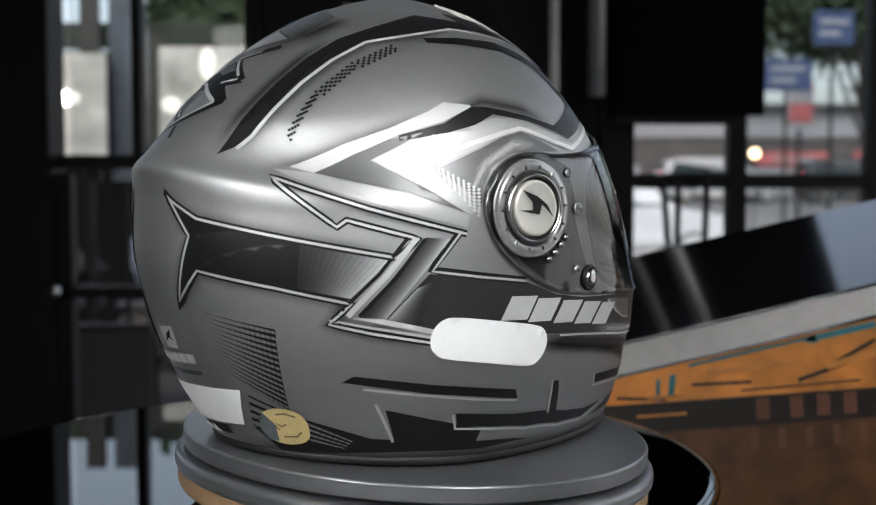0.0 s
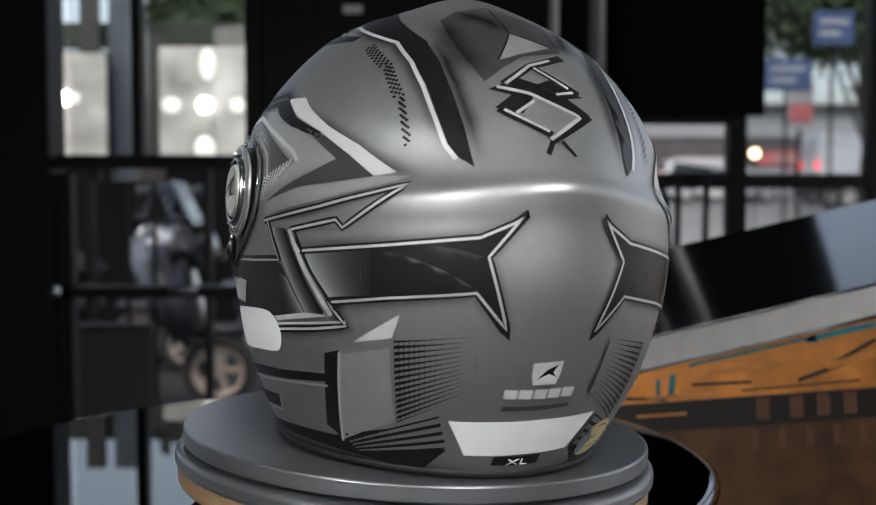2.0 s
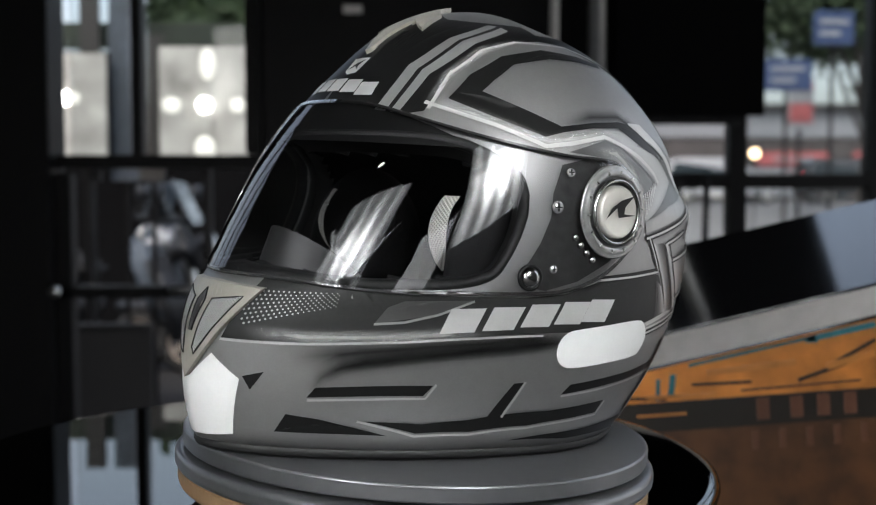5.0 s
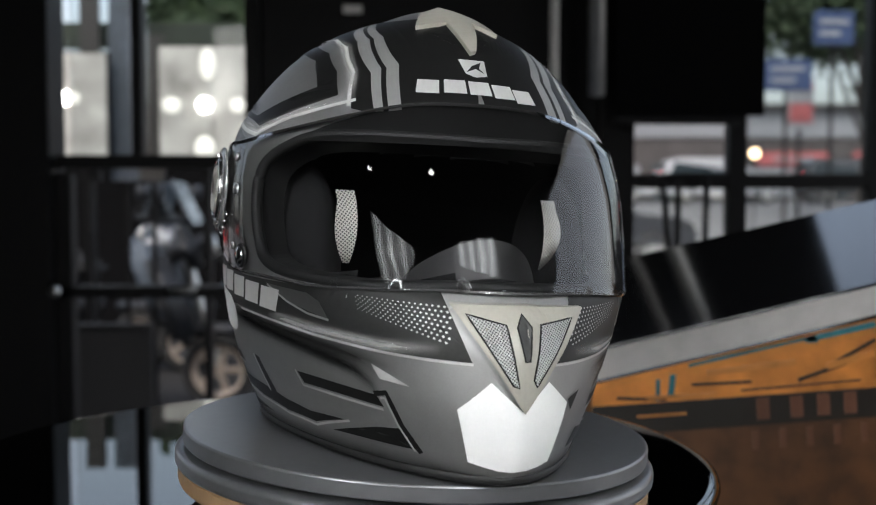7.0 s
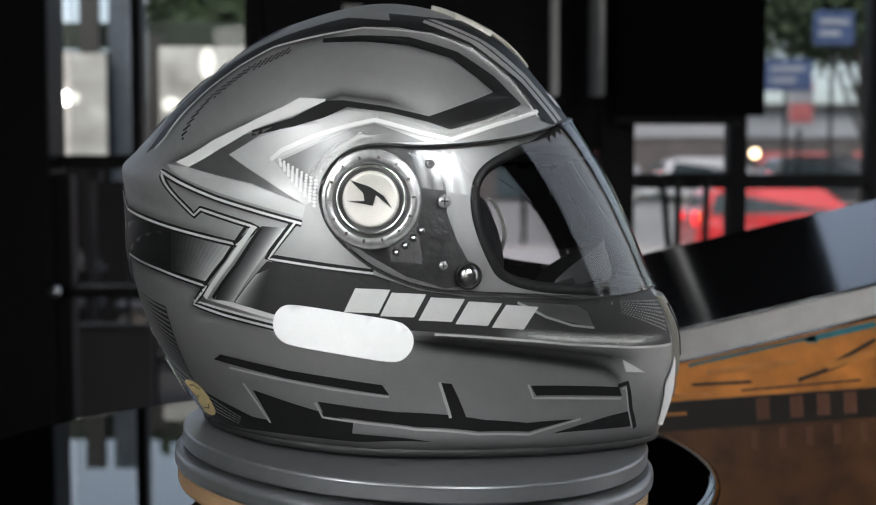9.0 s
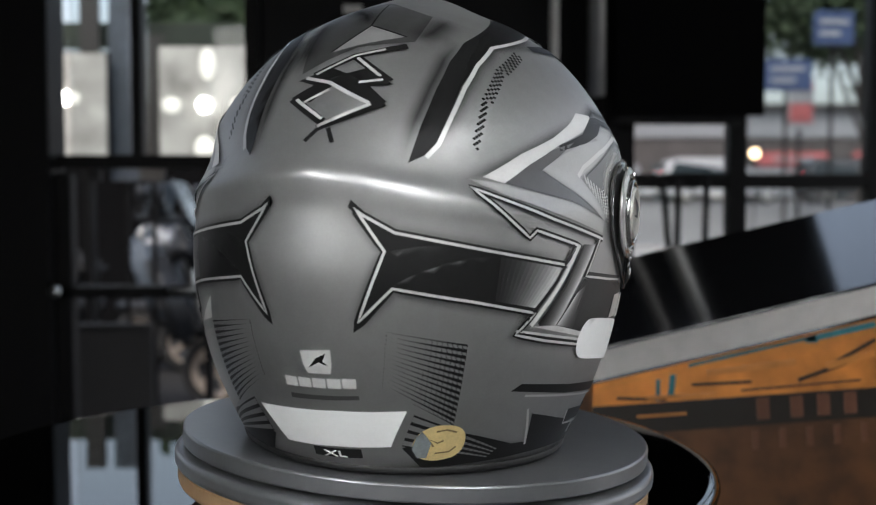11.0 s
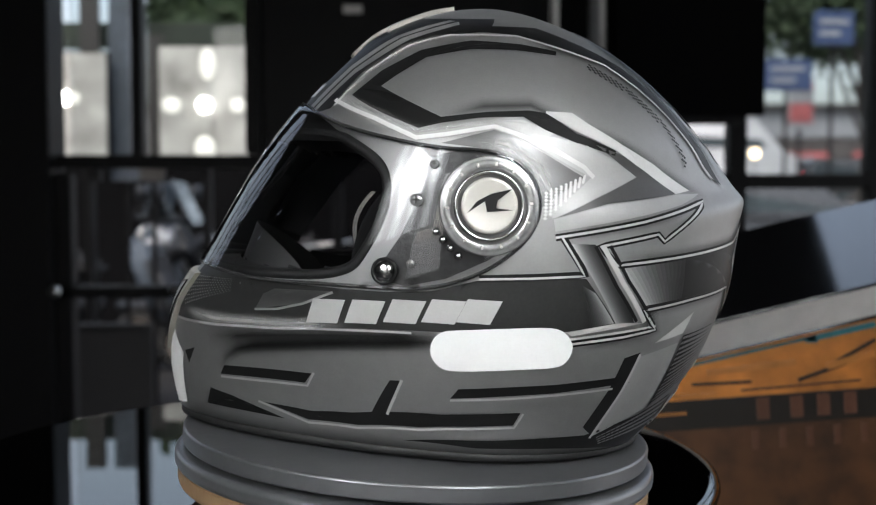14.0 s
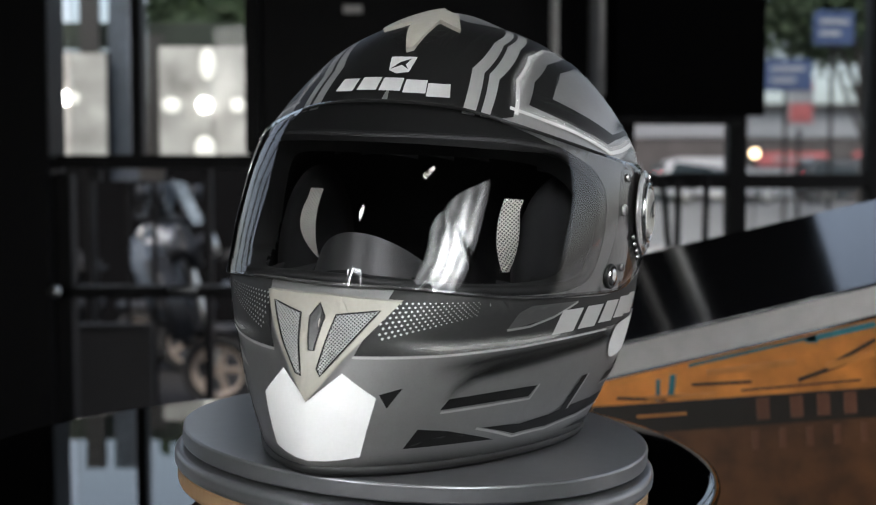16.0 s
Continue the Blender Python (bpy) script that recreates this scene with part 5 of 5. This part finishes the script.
for x, r, m, lab in ((0.412, 0.021, M_STEEL, "bright steel tube hanging from the ceiling"), (0.308, 0.011, M_PALEPANEL, "thin pale tube hanging from the ceiling")):
    pole = tagged(new("hanging_tube"), lab, "pole")
    part("tube", lathe_bm([(0, 1.38), (r, 1.385), (r, 2.89)], 24, pose(x, 2.02, 0)), m, pole, smooth=True)
    part("ceiling_plate", lathe_bm([(0, 2.9), (0.06, 2.9), (0.06, 2.894), (r, 2.89)], 24, pose(x, 2.02, 0)), m, pole)

stand = tagged(new("folding_stand"), "thin black folding stand by the window", "stand")
for x0, x1 in ((0.60, 0.64), (0.69, 0.60), (0.66, 0.71)):
    part("leg", rod_bm((x0, 2.05, 0), (x1 - 0.02, 2.05, 1.19), 0.008, 10), M_FRAME, stand)
part("crossbar", rod_bm((0.58, 2.05, 1.19), (0.70, 2.05, 1.19), 0.008, 10), M_FRAME, stand)

for x, z in ((0.05, 2.3), (-1.0, 2.3)):
    lamp = tagged(new("ceiling_spot"), "small round white ceiling spot lamp", "lamp", group="ceiling spots")
    part("housing", lathe_bm([(0.055, 0), (0.055, -0.10), (0.05, -0.105), (0.045, -0.10), (0.045, -0.02)], 32, pose(0, 0, 2.9)), M_FRAME, lamp, smooth=True)
    part("lens", lathe_bm([(0, -0.09), (0.044, -0.09)], 32, pose(0, 0, 2.9)), M_BULB, lamp)
    lamp.matrix_world = pose(x, -1.1, 0)

# ---------------------------------------------------------------- outside, by the shop
ground = bmesh.new()
prof = [(WY + 0.1, -0.02), (7.5, -0.04), (14, -0.20), (25, -0.22), (27, -0.08), (33, 0.72), (60, 0.8), (2500, 0.8)]
gl = [ground.verts.new((-2500, y, z)) for y, z in prof]
gr = [ground.verts.new((2500, y, z)) for y, z in prof]
for i in range(len(prof) - 1):
    ground.faces.new((gl[i], gr[i], gr[i + 1], gl[i + 1]))
sb = [ground.verts.new(p) for p in ((-2500, -2500, -0.12), (2500, -2500, -0.12), (2500, WY + 0.1, -0.12), (-2500, WY + 0.1, -0.12))]
ground.faces.new(sb)
tagged(finish("ground", ground, M_GROUND, smooth=False), "grey concrete ground and rising street", "ground", kind="structure")
slab("road", -300, 300, 15.5, 24.5, -0.24, -0.195, M_PAVE, "pale worn concrete road", "road")
# Darkened slab replaces the shade of a yard roof that isn't built.
slab("yard_pavement", -9.0, 0.42, WY + 0.12, 8.3, -0.1, -0.012, M_SHADEDGROUND, "parking yard ground, coloured dark for its shade", "pavement")
slab("kerb", -300, 300, 24.5, 24.8, -0.25, -0.06, M_PAVE, "concrete kerb", "kerb", 0.02)

# lit panels on the neighbouring wall
for x0, x1, z0, z1, lamps in ((-1.62, -1.42, 1.30, 1.76, ((0.03, 0.26),)), (-1.185, -0.79, 1.27, 1.79, ((0.205, 0.26),))):
    panel = tagged(new("lit_wall_panel"), "pale glossy wall panel with a bright bulb and its halos", "wall lamp")
    # The panel's own emission imitates the light lying on it.
    part("panel", box_bm(x1 - x0, 0.03, z1 - z0, ((x0 + x1) / 2, 4.30, (z0 + z1) / 2), 0.006), M_PANELGLOW, panel, "pale panel with a blotchy added glow")
    for dx, dz in lamps:
        cx, cz = x0 + dx, z0 + dz
        part("bulb", lathe_bm([(0, 0), (0.026, 0.004), (0.03, 0.02), (0.02, 0.035), (0, 0.04)], 24, pose(cx, 4.28, cz, 90, 0, 0)), M_BULB, panel, "round white bulb", True)
        # Glowing discs imitate the bulb's reflections in the panel; only the bulb is a lamp.
        for ox, oz, rx, rz in ((-0.145, 0.0, 0.040, 0.035), (0.145, 0.0, 0.030, 0.033), (0.015, 0.18, 0.035, 0.07), (0.0, -0.19, 0.045, 0.055)) if len(lamps) == 1 and x1 > -1.0 else ((0.02, 0.0, 0.045, 0.03),):
            part("bulb_halo", lathe_bm([(0, 0), (0.8, 0.004), (1, 0.02), (0.6, 0.03), (0, 0.034)], 24, pose(cx + ox, 4.282, cz + oz, 90, 0, 0) @ Matrix.Diagonal((rx, rz, 1, 1))), M_BULBHALO, panel, "glowing disc for the bulb's halo on the panel", True)
    part("bracket", box_bm(0.03, 0.08, z1 + 0.0, ((x0 + x1) / 2, 4.36, z1 / 2)), M_FRAME, panel)
    part("backing", box_bm(x1 - x0 + 0.02, 0.02, z1 - z0 + 0.02, ((x0 + x1) / 2, 4.33, (z0 + z1) / 2)), M_FRAME, panel)

screen = tagged(new("grey_partition"), "grey partition board standing outside", "partition")
part("board", box_bm(0.30, 0.03, 0.66, (0, 0, 0.33), 0.005), M_GREYPANEL, screen)
part("top_rail", box_bm(0.31, 0.04, 0.015, (0, 0, 0.667), 0.004), M_GREYPANEL, screen)
screen.matrix_world = pose(-1.17, 3.45, -0.012)
near_wall = tagged(new("side_wall"), "grey blue wall panels beside the lamps", "wall")
for x0, x1, z1, m in ((-1.43, -1.30, 2.03, M_BLUEGREY), (-1.30, -1.19, 1.85, M_GREYPANEL), (-1.56, -1.475, 2.03, M_GREYPANEL)):
    part("board", box_bm(x1 - x0, 0.03, z1 - 1.2, ((x0 + x1) / 2, 4.4, (z1 + 1.2) / 2)), m, near_wall)
    part("board_leg", box_bm(0.02, 0.02, 1.25, ((x0 + x1) / 2, 4.42, 0.60)), M_FRAME, near_wall)
awning = tagged(new("awning"), "dark green awning board over the yard", "awning")
part("fascia", box_bm(1.9, 0.04, 0.12, (-1.35, 4.52, 1.865), 0.01), M_AWNING, awning, "dark green fascia board")
for x in (-2.28, -0.42):
    part("awning_post", rod_bm((x, 4.55, -0.03), (x, 4.55, 1.9), 0.025), M_FRAME, awning)
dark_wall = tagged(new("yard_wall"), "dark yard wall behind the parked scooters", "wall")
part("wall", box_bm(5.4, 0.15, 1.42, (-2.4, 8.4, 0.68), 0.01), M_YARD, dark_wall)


def wheel(parent, m, r, wide, rim_mat):
    tyre = part("wheel", lathe_bm([(r * 0.72, -wide / 2), (r * 0.92, -wide / 2), (r, -wide / 4), (r, wide / 4), (r * 0.92, wide / 2), (r * 0.72, wide / 2), (r * 0.72, -wide / 2)], 40, m), M_TYRE, parent, smooth=True)
    part("rim", lathe_bm([(r * 0.73, -wide / 2.2), (r * 0.73, wide / 2.2), (r * 0.62, wide / 2.5), (r * 0.62, -wide / 2.5), (r * 0.73, -wide / 2.2)], 40, m), rim_mat, tyre, smooth=True)
    for k in range(5):
        part("spoke", box_bm(r * 0.68, r * 0.14, wide * 0.5, (r * 0.34, 0, 0), 0.004), rim_mat, tyre).data.transform(m @ pose(0, 0, 0, 0, 0, 72 * k))
    part("hub", lathe_bm([(0, -wide / 2), (r * 0.17, -wide / 2), (r * 0.17, wide / 2), (0, wide / 2)], 20, m), rim_mat, tyre)


def scooter(x, y, turn, paint, accent, label):
    """A parked scooter, about 1.8 m long, front towards +x."""
    ob = tagged(new("parked_scooter"), label, "scooter", group="parked scooters")
    for wx in (-0.58, 0.60):
        wheel(ob, pose(wx, 0, 0.20, 90, 0, 0), 0.20, 0.10, M_RIM)
    part("rear_body", box_bm(0.80, 0.26, 0.26, (-0.42, 0, 0.56), 0.09), paint, ob, smooth=True)
    part("seat", box_bm(0.70, 0.26, 0.10, (-0.36, 0, 0.75), 0.045), M_RUBBER, ob, "black padded seat", True)
    part("foot_board", box_bm(0.36, 0.24, 0.08, (0.10, 0, 0.28), 0.03), M_DARKBIKE, ob, smooth=True)
    part("leg_shield", box_bm(0.12, 0.36, 0.56, (0.36, 0, 0.60), 0.05, (0, -18, 0)), accent, ob, smooth=True)
    part("front_fairing", box_bm(0.22, 0.26, 0.24, (0.44, 0, 0.86), 0.08, (0, -25, 0)), paint, ob, smooth=True)
    part("windscreen", box_bm(0.015, 0.30, 0.26, (0.44, 0, 1.10), 0.006, (0, -25, 0)), M_SCREEN, ob, "pale tinted windscreen")
    part("side_cover", box_bm(0.42, 0.285, 0.10, (-0.46, 0, 0.60), 0.03, (0, 8, 0)), accent, ob, smooth=True)
    part("grab_rail", tube_bm([(-0.55, -0.12, 0.82), (-0.86, -0.10, 0.86), (-0.86, 0.10, 0.86), (-0.55, 0.12, 0.82)], 0.012), M_STEEL, ob, smooth=True)
    part("front_mudguard", box_bm(0.38, 0.13, 0.06, (0.60, 0, 0.42), 0.028), accent, ob, smooth=True)
    part("fork", rod_bm((0.42, 0, 0.85), (0.60, 0, 0.20), 0.028), M_STEEL, ob)
    part("handlebar", rod_bm((0.34, -0.32, 1.0), (0.34, 0.32, 1.0), 0.016), M_FRAME, ob)
    for s in (-1, 1):
        part("mirror", box_bm(0.02, 0.13, 0.09, (0.36, s * 0.30, 1.16), 0.02), M_DARKBIKE, ob, smooth=True)
        part("mirror_stem", rod_bm((0.34, s * 0.26, 1.0), (0.36, s * 0.30, 1.13), 0.007), M_FRAME, ob)
    part("headlamp", lathe_bm([(0, 0), (0.07, 0.0), (0.06, 0.03), (0, 0.04)], 20, pose(0.56, 0, 0.88, 0, 75, 0)), M_STEEL, ob, smooth=True)
    part("exhaust", rod_bm((-0.1, -0.16, 0.22), (-0.72, -0.18, 0.34), 0.05), M_STEEL, ob, smooth=True)
    ob.matrix_world = pose(x, y, -0.012, 0, 0, turn)
    return ob


scooter(-1.73, 5.35, 0, M_DARKBIKE, M_DARKBIKE, "dark scooter with tan alloy wheels parked outside")
scooter(-1.30, 6.4, 160, M_BLUEGREY, M_DARKBIKE, "blue-grey scooter parked by a dark wall")
scooter(-2.1, 6.3, 25, M_CARWHITE, M_BLUEGREY, "white and blue scooter parked by a dark wall")
scooter(-0.55, 7.2, 190, M_DARKBIKE, M_GREYPANEL, "black scooter parked by a dark wall")

# ---------------------------------------------------------------- across the street
shop = tagged(new("shop_building"), "low white shop building with red signboards across the street", "building")
part("wall", box_bm(60, 6, 3.6, (14, 48, 2.6), 0.05), M_SHOPDARK, shop, "dark glazed ground floor")
part("upper_wall", box_bm(60, 6.2, 1.15, (14, 48, 3.88), 0.05), M_FACADE, shop, "white rendered upper wall")
part("roof", box_bm(61, 7, 0.2, (14, 48, 4.55), 0.03), M_GREYPANEL, shop)
for x, w, h, z in ((14.7, 3.0, 0.55, 2.45), (18.4, 2.6, 0.7, 2.4), (21.5, 4.2, 0.7, 2.5), (6.0, 2.6, 0.7, 2.3)):
    part("sign_board", box_bm(w, 0.15, h, (x, 44.8, z), 0.02), M_REDSIGN, shop, "red signboard")
    part("sign_stripe", box_bm(w * 0.6, 0.04, h * 0.25, (x, 44.7, z)), M_FACADE, shop)
for k in range(14):
    part("shop_window", box_bm(1.6, 0.1, 1.3, (3.5 + 2.1 * k, 44.9, 1.55), 0.02), (M_CARGLASS, M_PALEPANEL, M_FACADE)[k % 3], shop)

for x, z, w, h, lab in ((8.75, 3.99, 1.22, 0.77, "blue street sign board on a post"), (9.87, 5.13, 1.0, 0.84, "small blue sign board on a post")):
    sg = tagged(new("street_sign"), lab, "sign")
    part("post", rod_bm((x, 27.1, -0.1), (x, 27.1, z), 0.045), M_FRAME, sg)
    part("board", box_bm(w, 0.08, h, (x, 27, z), 0.03), M_BLUE, sg, "blue painted board")
    for k in range(2):
        part("lettering_bar", box_bm(w * (0.7 - 0.2 * k), 0.02, h * 0.12, (x - 0.1 * k, 26.95, z + 0.15 - 0.28 * k)), M_FACADE, sg)
sg = tagged(new("tall_banner_sign"), "white and red banner sign on a thin post", "sign")
part("post", rod_bm((9.75, 29.1, 0.2), (9.75, 29.1, 4.4), 0.05), M_FRAME, sg)
part("board", box_bm(0.66, 0.08, 1.35, (9.75, 29, 3.45), 0.03), M_FACADE, sg)
part("red_field", box_bm(0.60, 0.02, 0.5, (9.75, 28.95, 3.2)), M_REDSIGN, sg)
part("red_field", box_bm(0.60, 0.02, 0.25, (9.75, 28.95, 3.9)), M_REDSIGN, sg)

for x, m, lab in ((5.07, M_WARMLAMP, "bright warm street lamp"), (5.28, M_DIMLAMP, "dim warm street lamp")):
    lp = tagged(new("street_lamp"), lab, "lamp")
    part("post", rod_bm((x, 17.6, -0.2), (x, 17.6, 1.70), 0.012), M_FRAME, lp)
    part("globe", lathe_bm([(0, -0.075), (0.053, -0.053), (0.075, 0), (0.053, 0.053), (0, 0.075)], 20, pose(x, 17.6, 1.765)), m, lp, "glowing globe", True)

for x, w in ((2.2, 0.06), (10.6, 0.08)):
    fp = tagged(new("fence_post"), "thin dark post by the kerb", "post", group="kerb posts")
    part("post", rod_bm((x, 25.5, -0.2), (x, 25.5, 2.2), w), M_FRAME, fp)


def tree(x, y, z, high, spread, seed, leaves):
    """A street tree: tapered trunk, limbs, and a ragged crown of small leaf clumps."""
    rnd = random.Random(seed)
    ob = tagged(new("street_tree"), "leafy green street tree with a dark leaning trunk", "tree")
    tips = []
    trunk = rod_bm((x, y, z), (x + 0.15, y, z + high * 0.45), 0.16, 10, None, 0.11)
    for k in range(9):
        a, h = rnd.uniform(0, 6.28), rnd.uniform(0.35, 0.6) * high
        b = Vector((x + 0.12 + math.cos(a) * spread * rnd.uniform(0.4, 0.9), y + math.sin(a) * spread * 0.6, z + high * rnd.uniform(0.6, 1.0)))
        rod_bm((x + 0.12, y, z + h * 0.8), b, 0.07, 8, trunk, 0.02)
        tips.append(b)
    part("trunk", trunk, M_BARK, ob)
    crown = bmesh.new()
    for k in range(leaves):
        c = rnd.choice(tips) + Vector((rnd.gauss(0, 0.42), rnd.gauss(0, 0.4), rnd.gauss(0, 0.32))) * spread * 0.45
        n = Vector((rnd.gauss(0, 1), rnd.gauss(0, 1), rnd.gauss(0, 1))).normalized()
        u = n.orthogonal().normalized() * rnd.uniform(0.07, 0.16)
        v = n.cross(u) * 0.6
        crown.faces.new([crown.verts.new(c + q) for q in (u, v, -u, -v)])
    part("crown", crown, M_LEAF, ob, "loose green leaves")
    return ob


tree(11.6, 29.5, 0.3, 6.8, 2.8, 3, 11000)
tree(9.2, 34.0, 0.7, 8.0, 3.2, 5, 11000)
tree(-1.9, 8.9, -0.1, 2.9, 0.7, 9, 1500)


# ---------------------------------------------------------------- traffic
def car(paint, label, length=4.0, high=1.45, van=False):
    """A car that faces +x, its wheels on z = 0 and its middle at the origin."""
    ob = tagged(new("car"), label, "car", group="passing traffic")
    w, L = 1.66, length
    if van:
        side = [(-0.5, 0.30), (0.5, 0.30), (0.5, 0.55), (0.44, 0.62), (0.34, 0.98), (0.30, 1.0), (-0.48, 1.0), (-0.5, 0.95)]
    else:
        side = [(-0.5, 0.20), (0.5, 0.20), (0.5, 0.46), (0.46, 0.55), (0.25, 0.64), (0.10, 0.96), (0.02, 1.0), (-0.34, 1.0), (-0.42, 0.95), (-0.49, 0.62), (-0.5, 0.5)]
    bm = bmesh.new()
    rings = [[bm.verts.new((px * L, y, pz * high)) for px, pz in side] for y in (-w / 2, w / 2)]
    bm.faces.new(rings[0])
    bm.faces.new(rings[1][::-1])
    n = len(side)
    for i in range(n):
        bm.faces.new((rings[0][i], rings[1][i], rings[1][(i + 1) % n], rings[0][(i + 1) % n]))
    for v in bm.verts:
        if v.co.z > high * 0.7:
            v.co.y *= 0.84
    bmesh.ops.recalc_face_normals(bm, faces=bm.faces[:])
    bmesh.ops.bevel(bm, geom=bm.edges[:], offset=0.05, segments=2, affect="EDGES")
    body = part("body", bm, paint, ob, smooth=False)
    for s in (-1, 1):
        glassbm = bmesh.new()
        pts = [(-0.40, 0.90), (0.06, 0.90), (0.19, 0.66), (-0.44, 0.64)] if not van else [(0.05, 0.92), (0.30, 0.92), (0.38, 0.66), (0.05, 0.66)]
        f = [glassbm.verts.new((px * L, s * (w / 2 * (0.85 + (0.90 - pz) * 0.55) + 0.012), pz * high)) for px, pz in pts]
        glassbm.faces.new(f)
        bmesh.ops.solidify(glassbm, geom=glassbm.faces[:], thickness=0.01)
        part("side_window", glassbm, M_CARGLASS, body)
        part("tail_lamp", box_bm(0.06, 0.22, 0.24, (-0.497 * L, s * 0.66, 0.58 * high), 0.02), M_TAIL, body)
        part("head_lamp", box_bm(0.06, 0.26, 0.14, (0.492 * L, s * 0.60, 0.46 * high), 0.02), M_STEEL, body)
        for px in (-0.32, 0.31):
            wheel(ob, pose(px * L, s * 0.74, 0.31, 90, 0, 0), 0.31, 0.2, M_STEEL)
    part("rear_window", box_bm(0.03, 1.1, 0.30, (-0.462 * L, 0, 0.77 * high), 0.01, (0, 12, 0)), M_CARGLASS, body)
    return ob


NEAR_Y, NEAR_Z, FAR_Y, FAR_Z = 20.97, -0.195, 32.6, 0.69
passing = []


def drives(ob, t, x, speed, y=NEAR_Y, z=NEAR_Z):
    """It passes x at t seconds, steadily."""
    passing.append((ob, [(k, pose(x + speed * (k - t), y, z, 0, 0, 0)) for k in (0.0, 16.0)]))


red_car = car(M_RED, "red hatchback driving past with its indicator lit")
part("indicator", box_bm(0.05, 0.34, 0.16, (-1.86, -0.72, 0.86), 0.02), M_AMBER, red_car, "lit amber indicator")
drives(red_car, 9.0, 6.95, 10.4)
drives(car(M_CARWHITE, "white car driving past", 4.4, 1.6), 0.4, 7.7, 10.4)
drives(car(M_CARDARK, "dark car driving past", 4.2, 1.5), 2.8, 4.9, 10.0)
truck = car(M_CARDARK, "dark van driving past with its indicator lit", 4.6, 1.7, True)
part("indicator", box_bm(0.05, 0.30, 0.18, (-2.2, -0.72, 0.86), 0.02), M_AMBER, truck, "lit amber indicator")
drives(truck, 3.2, 8.3, 10.4)
drives(car(M_CARDARK, "dark saloon driving past", 4.4, 1.45), 4.0, 7.0, 10.4)
drives(car(M_CARWHITE, "white sport utility car driving past", 4.4, 1.65), 6.4, 5.8, 10.4)
drives(car(M_CARDARK, "black car driving past", 4.3, 1.5), 7.2, 4.9, 10.4)
drives(car(M_CARDARK, "dark car with red tail lamps driving past", 4.0, 1.45), 7.6, 8.0, 10.4)
drives(car(M_CARWHITE, "pale car driving past", 4.2, 1.45), 12.2, 6.3, 10.4)
drives(car(M_CARDARK, "dark blue car driving past", 4.2, 1.5), 14.0, 6.9, 10.4)
drives(car(M_CARWHITE, "white van on the far lane", 5.0, 2.1, True), 1.6, 9.9, 9.5, FAR_Y, FAR_Z)
drives(car(M_RED, "dark red pickup on the far lane", 4.8, 1.6), 12.0, 8.4, 9.5, FAR_Y, FAR_Z)
drives(car(M_CARDARK, "dark car on the far lane", 4.4, 1.5), 9.0, 12.0, 7.0, FAR_Y, FAR_Z)
drives(car(M_CARWHITE, "white bus on the far lane", 8.0, 2.6, True), 14.6, 11.5, 8.0, FAR_Y, FAR_Z)
for x, y, m, lab in ((9.6, 36.5, M_CARWHITE, "white car parked across the street"), (5.2, 36.5, M_CARWHITE, "white car parked across the street"), (14.2, 36.5, M_CARDARK, "dark car parked across the street")):
    c = car(m, lab, 4.2, 1.5)
    c["group"] = "parked cars"
    c.matrix_world = pose(x, y, 0.74)


# ---------------------------------------------------------------- what moves
ANGLES = ((0.0, 37.5), (0.5, 55.6), (1.0, 73.8), (1.5, 91.9), (2.0, 109.9), (2.5, 127.6), (3.0, 145.2), (3.5, 162.7), (4.0, 180.2), (4.5, 198.0),
          (5.0, 215.8), (5.5, 233.6), (6.0, 251.4), (6.5, 269.4), (7.0, 287.8), (7.5, 306.0), (8.0, 324.2), (8.5, 342.4), (9.0, 360.4), (9.5, 378.4),
          (10.0, 396.4), (10.5, 414.4), (11.0, 432.3), (11.5, 450.2), (12.0, 468.0), (12.5, 485.7), (13.0, 503.4), (13.5, 521.1), (14.0, 538.7), (14.5, 556.1),
          (15.0, 573.6), (15.5, 591.1), (16.0, 608.2))


def motions():
    walk(helmet, [(t, helmet_pose(a)) for t, a in ANGLES])
    walk(platter, [(t, pose(0, 0, 0, 0, 0, a)) for t, a in ANGLES])
    for ob, rows in passing:
        walk(ob, rows)


motions()
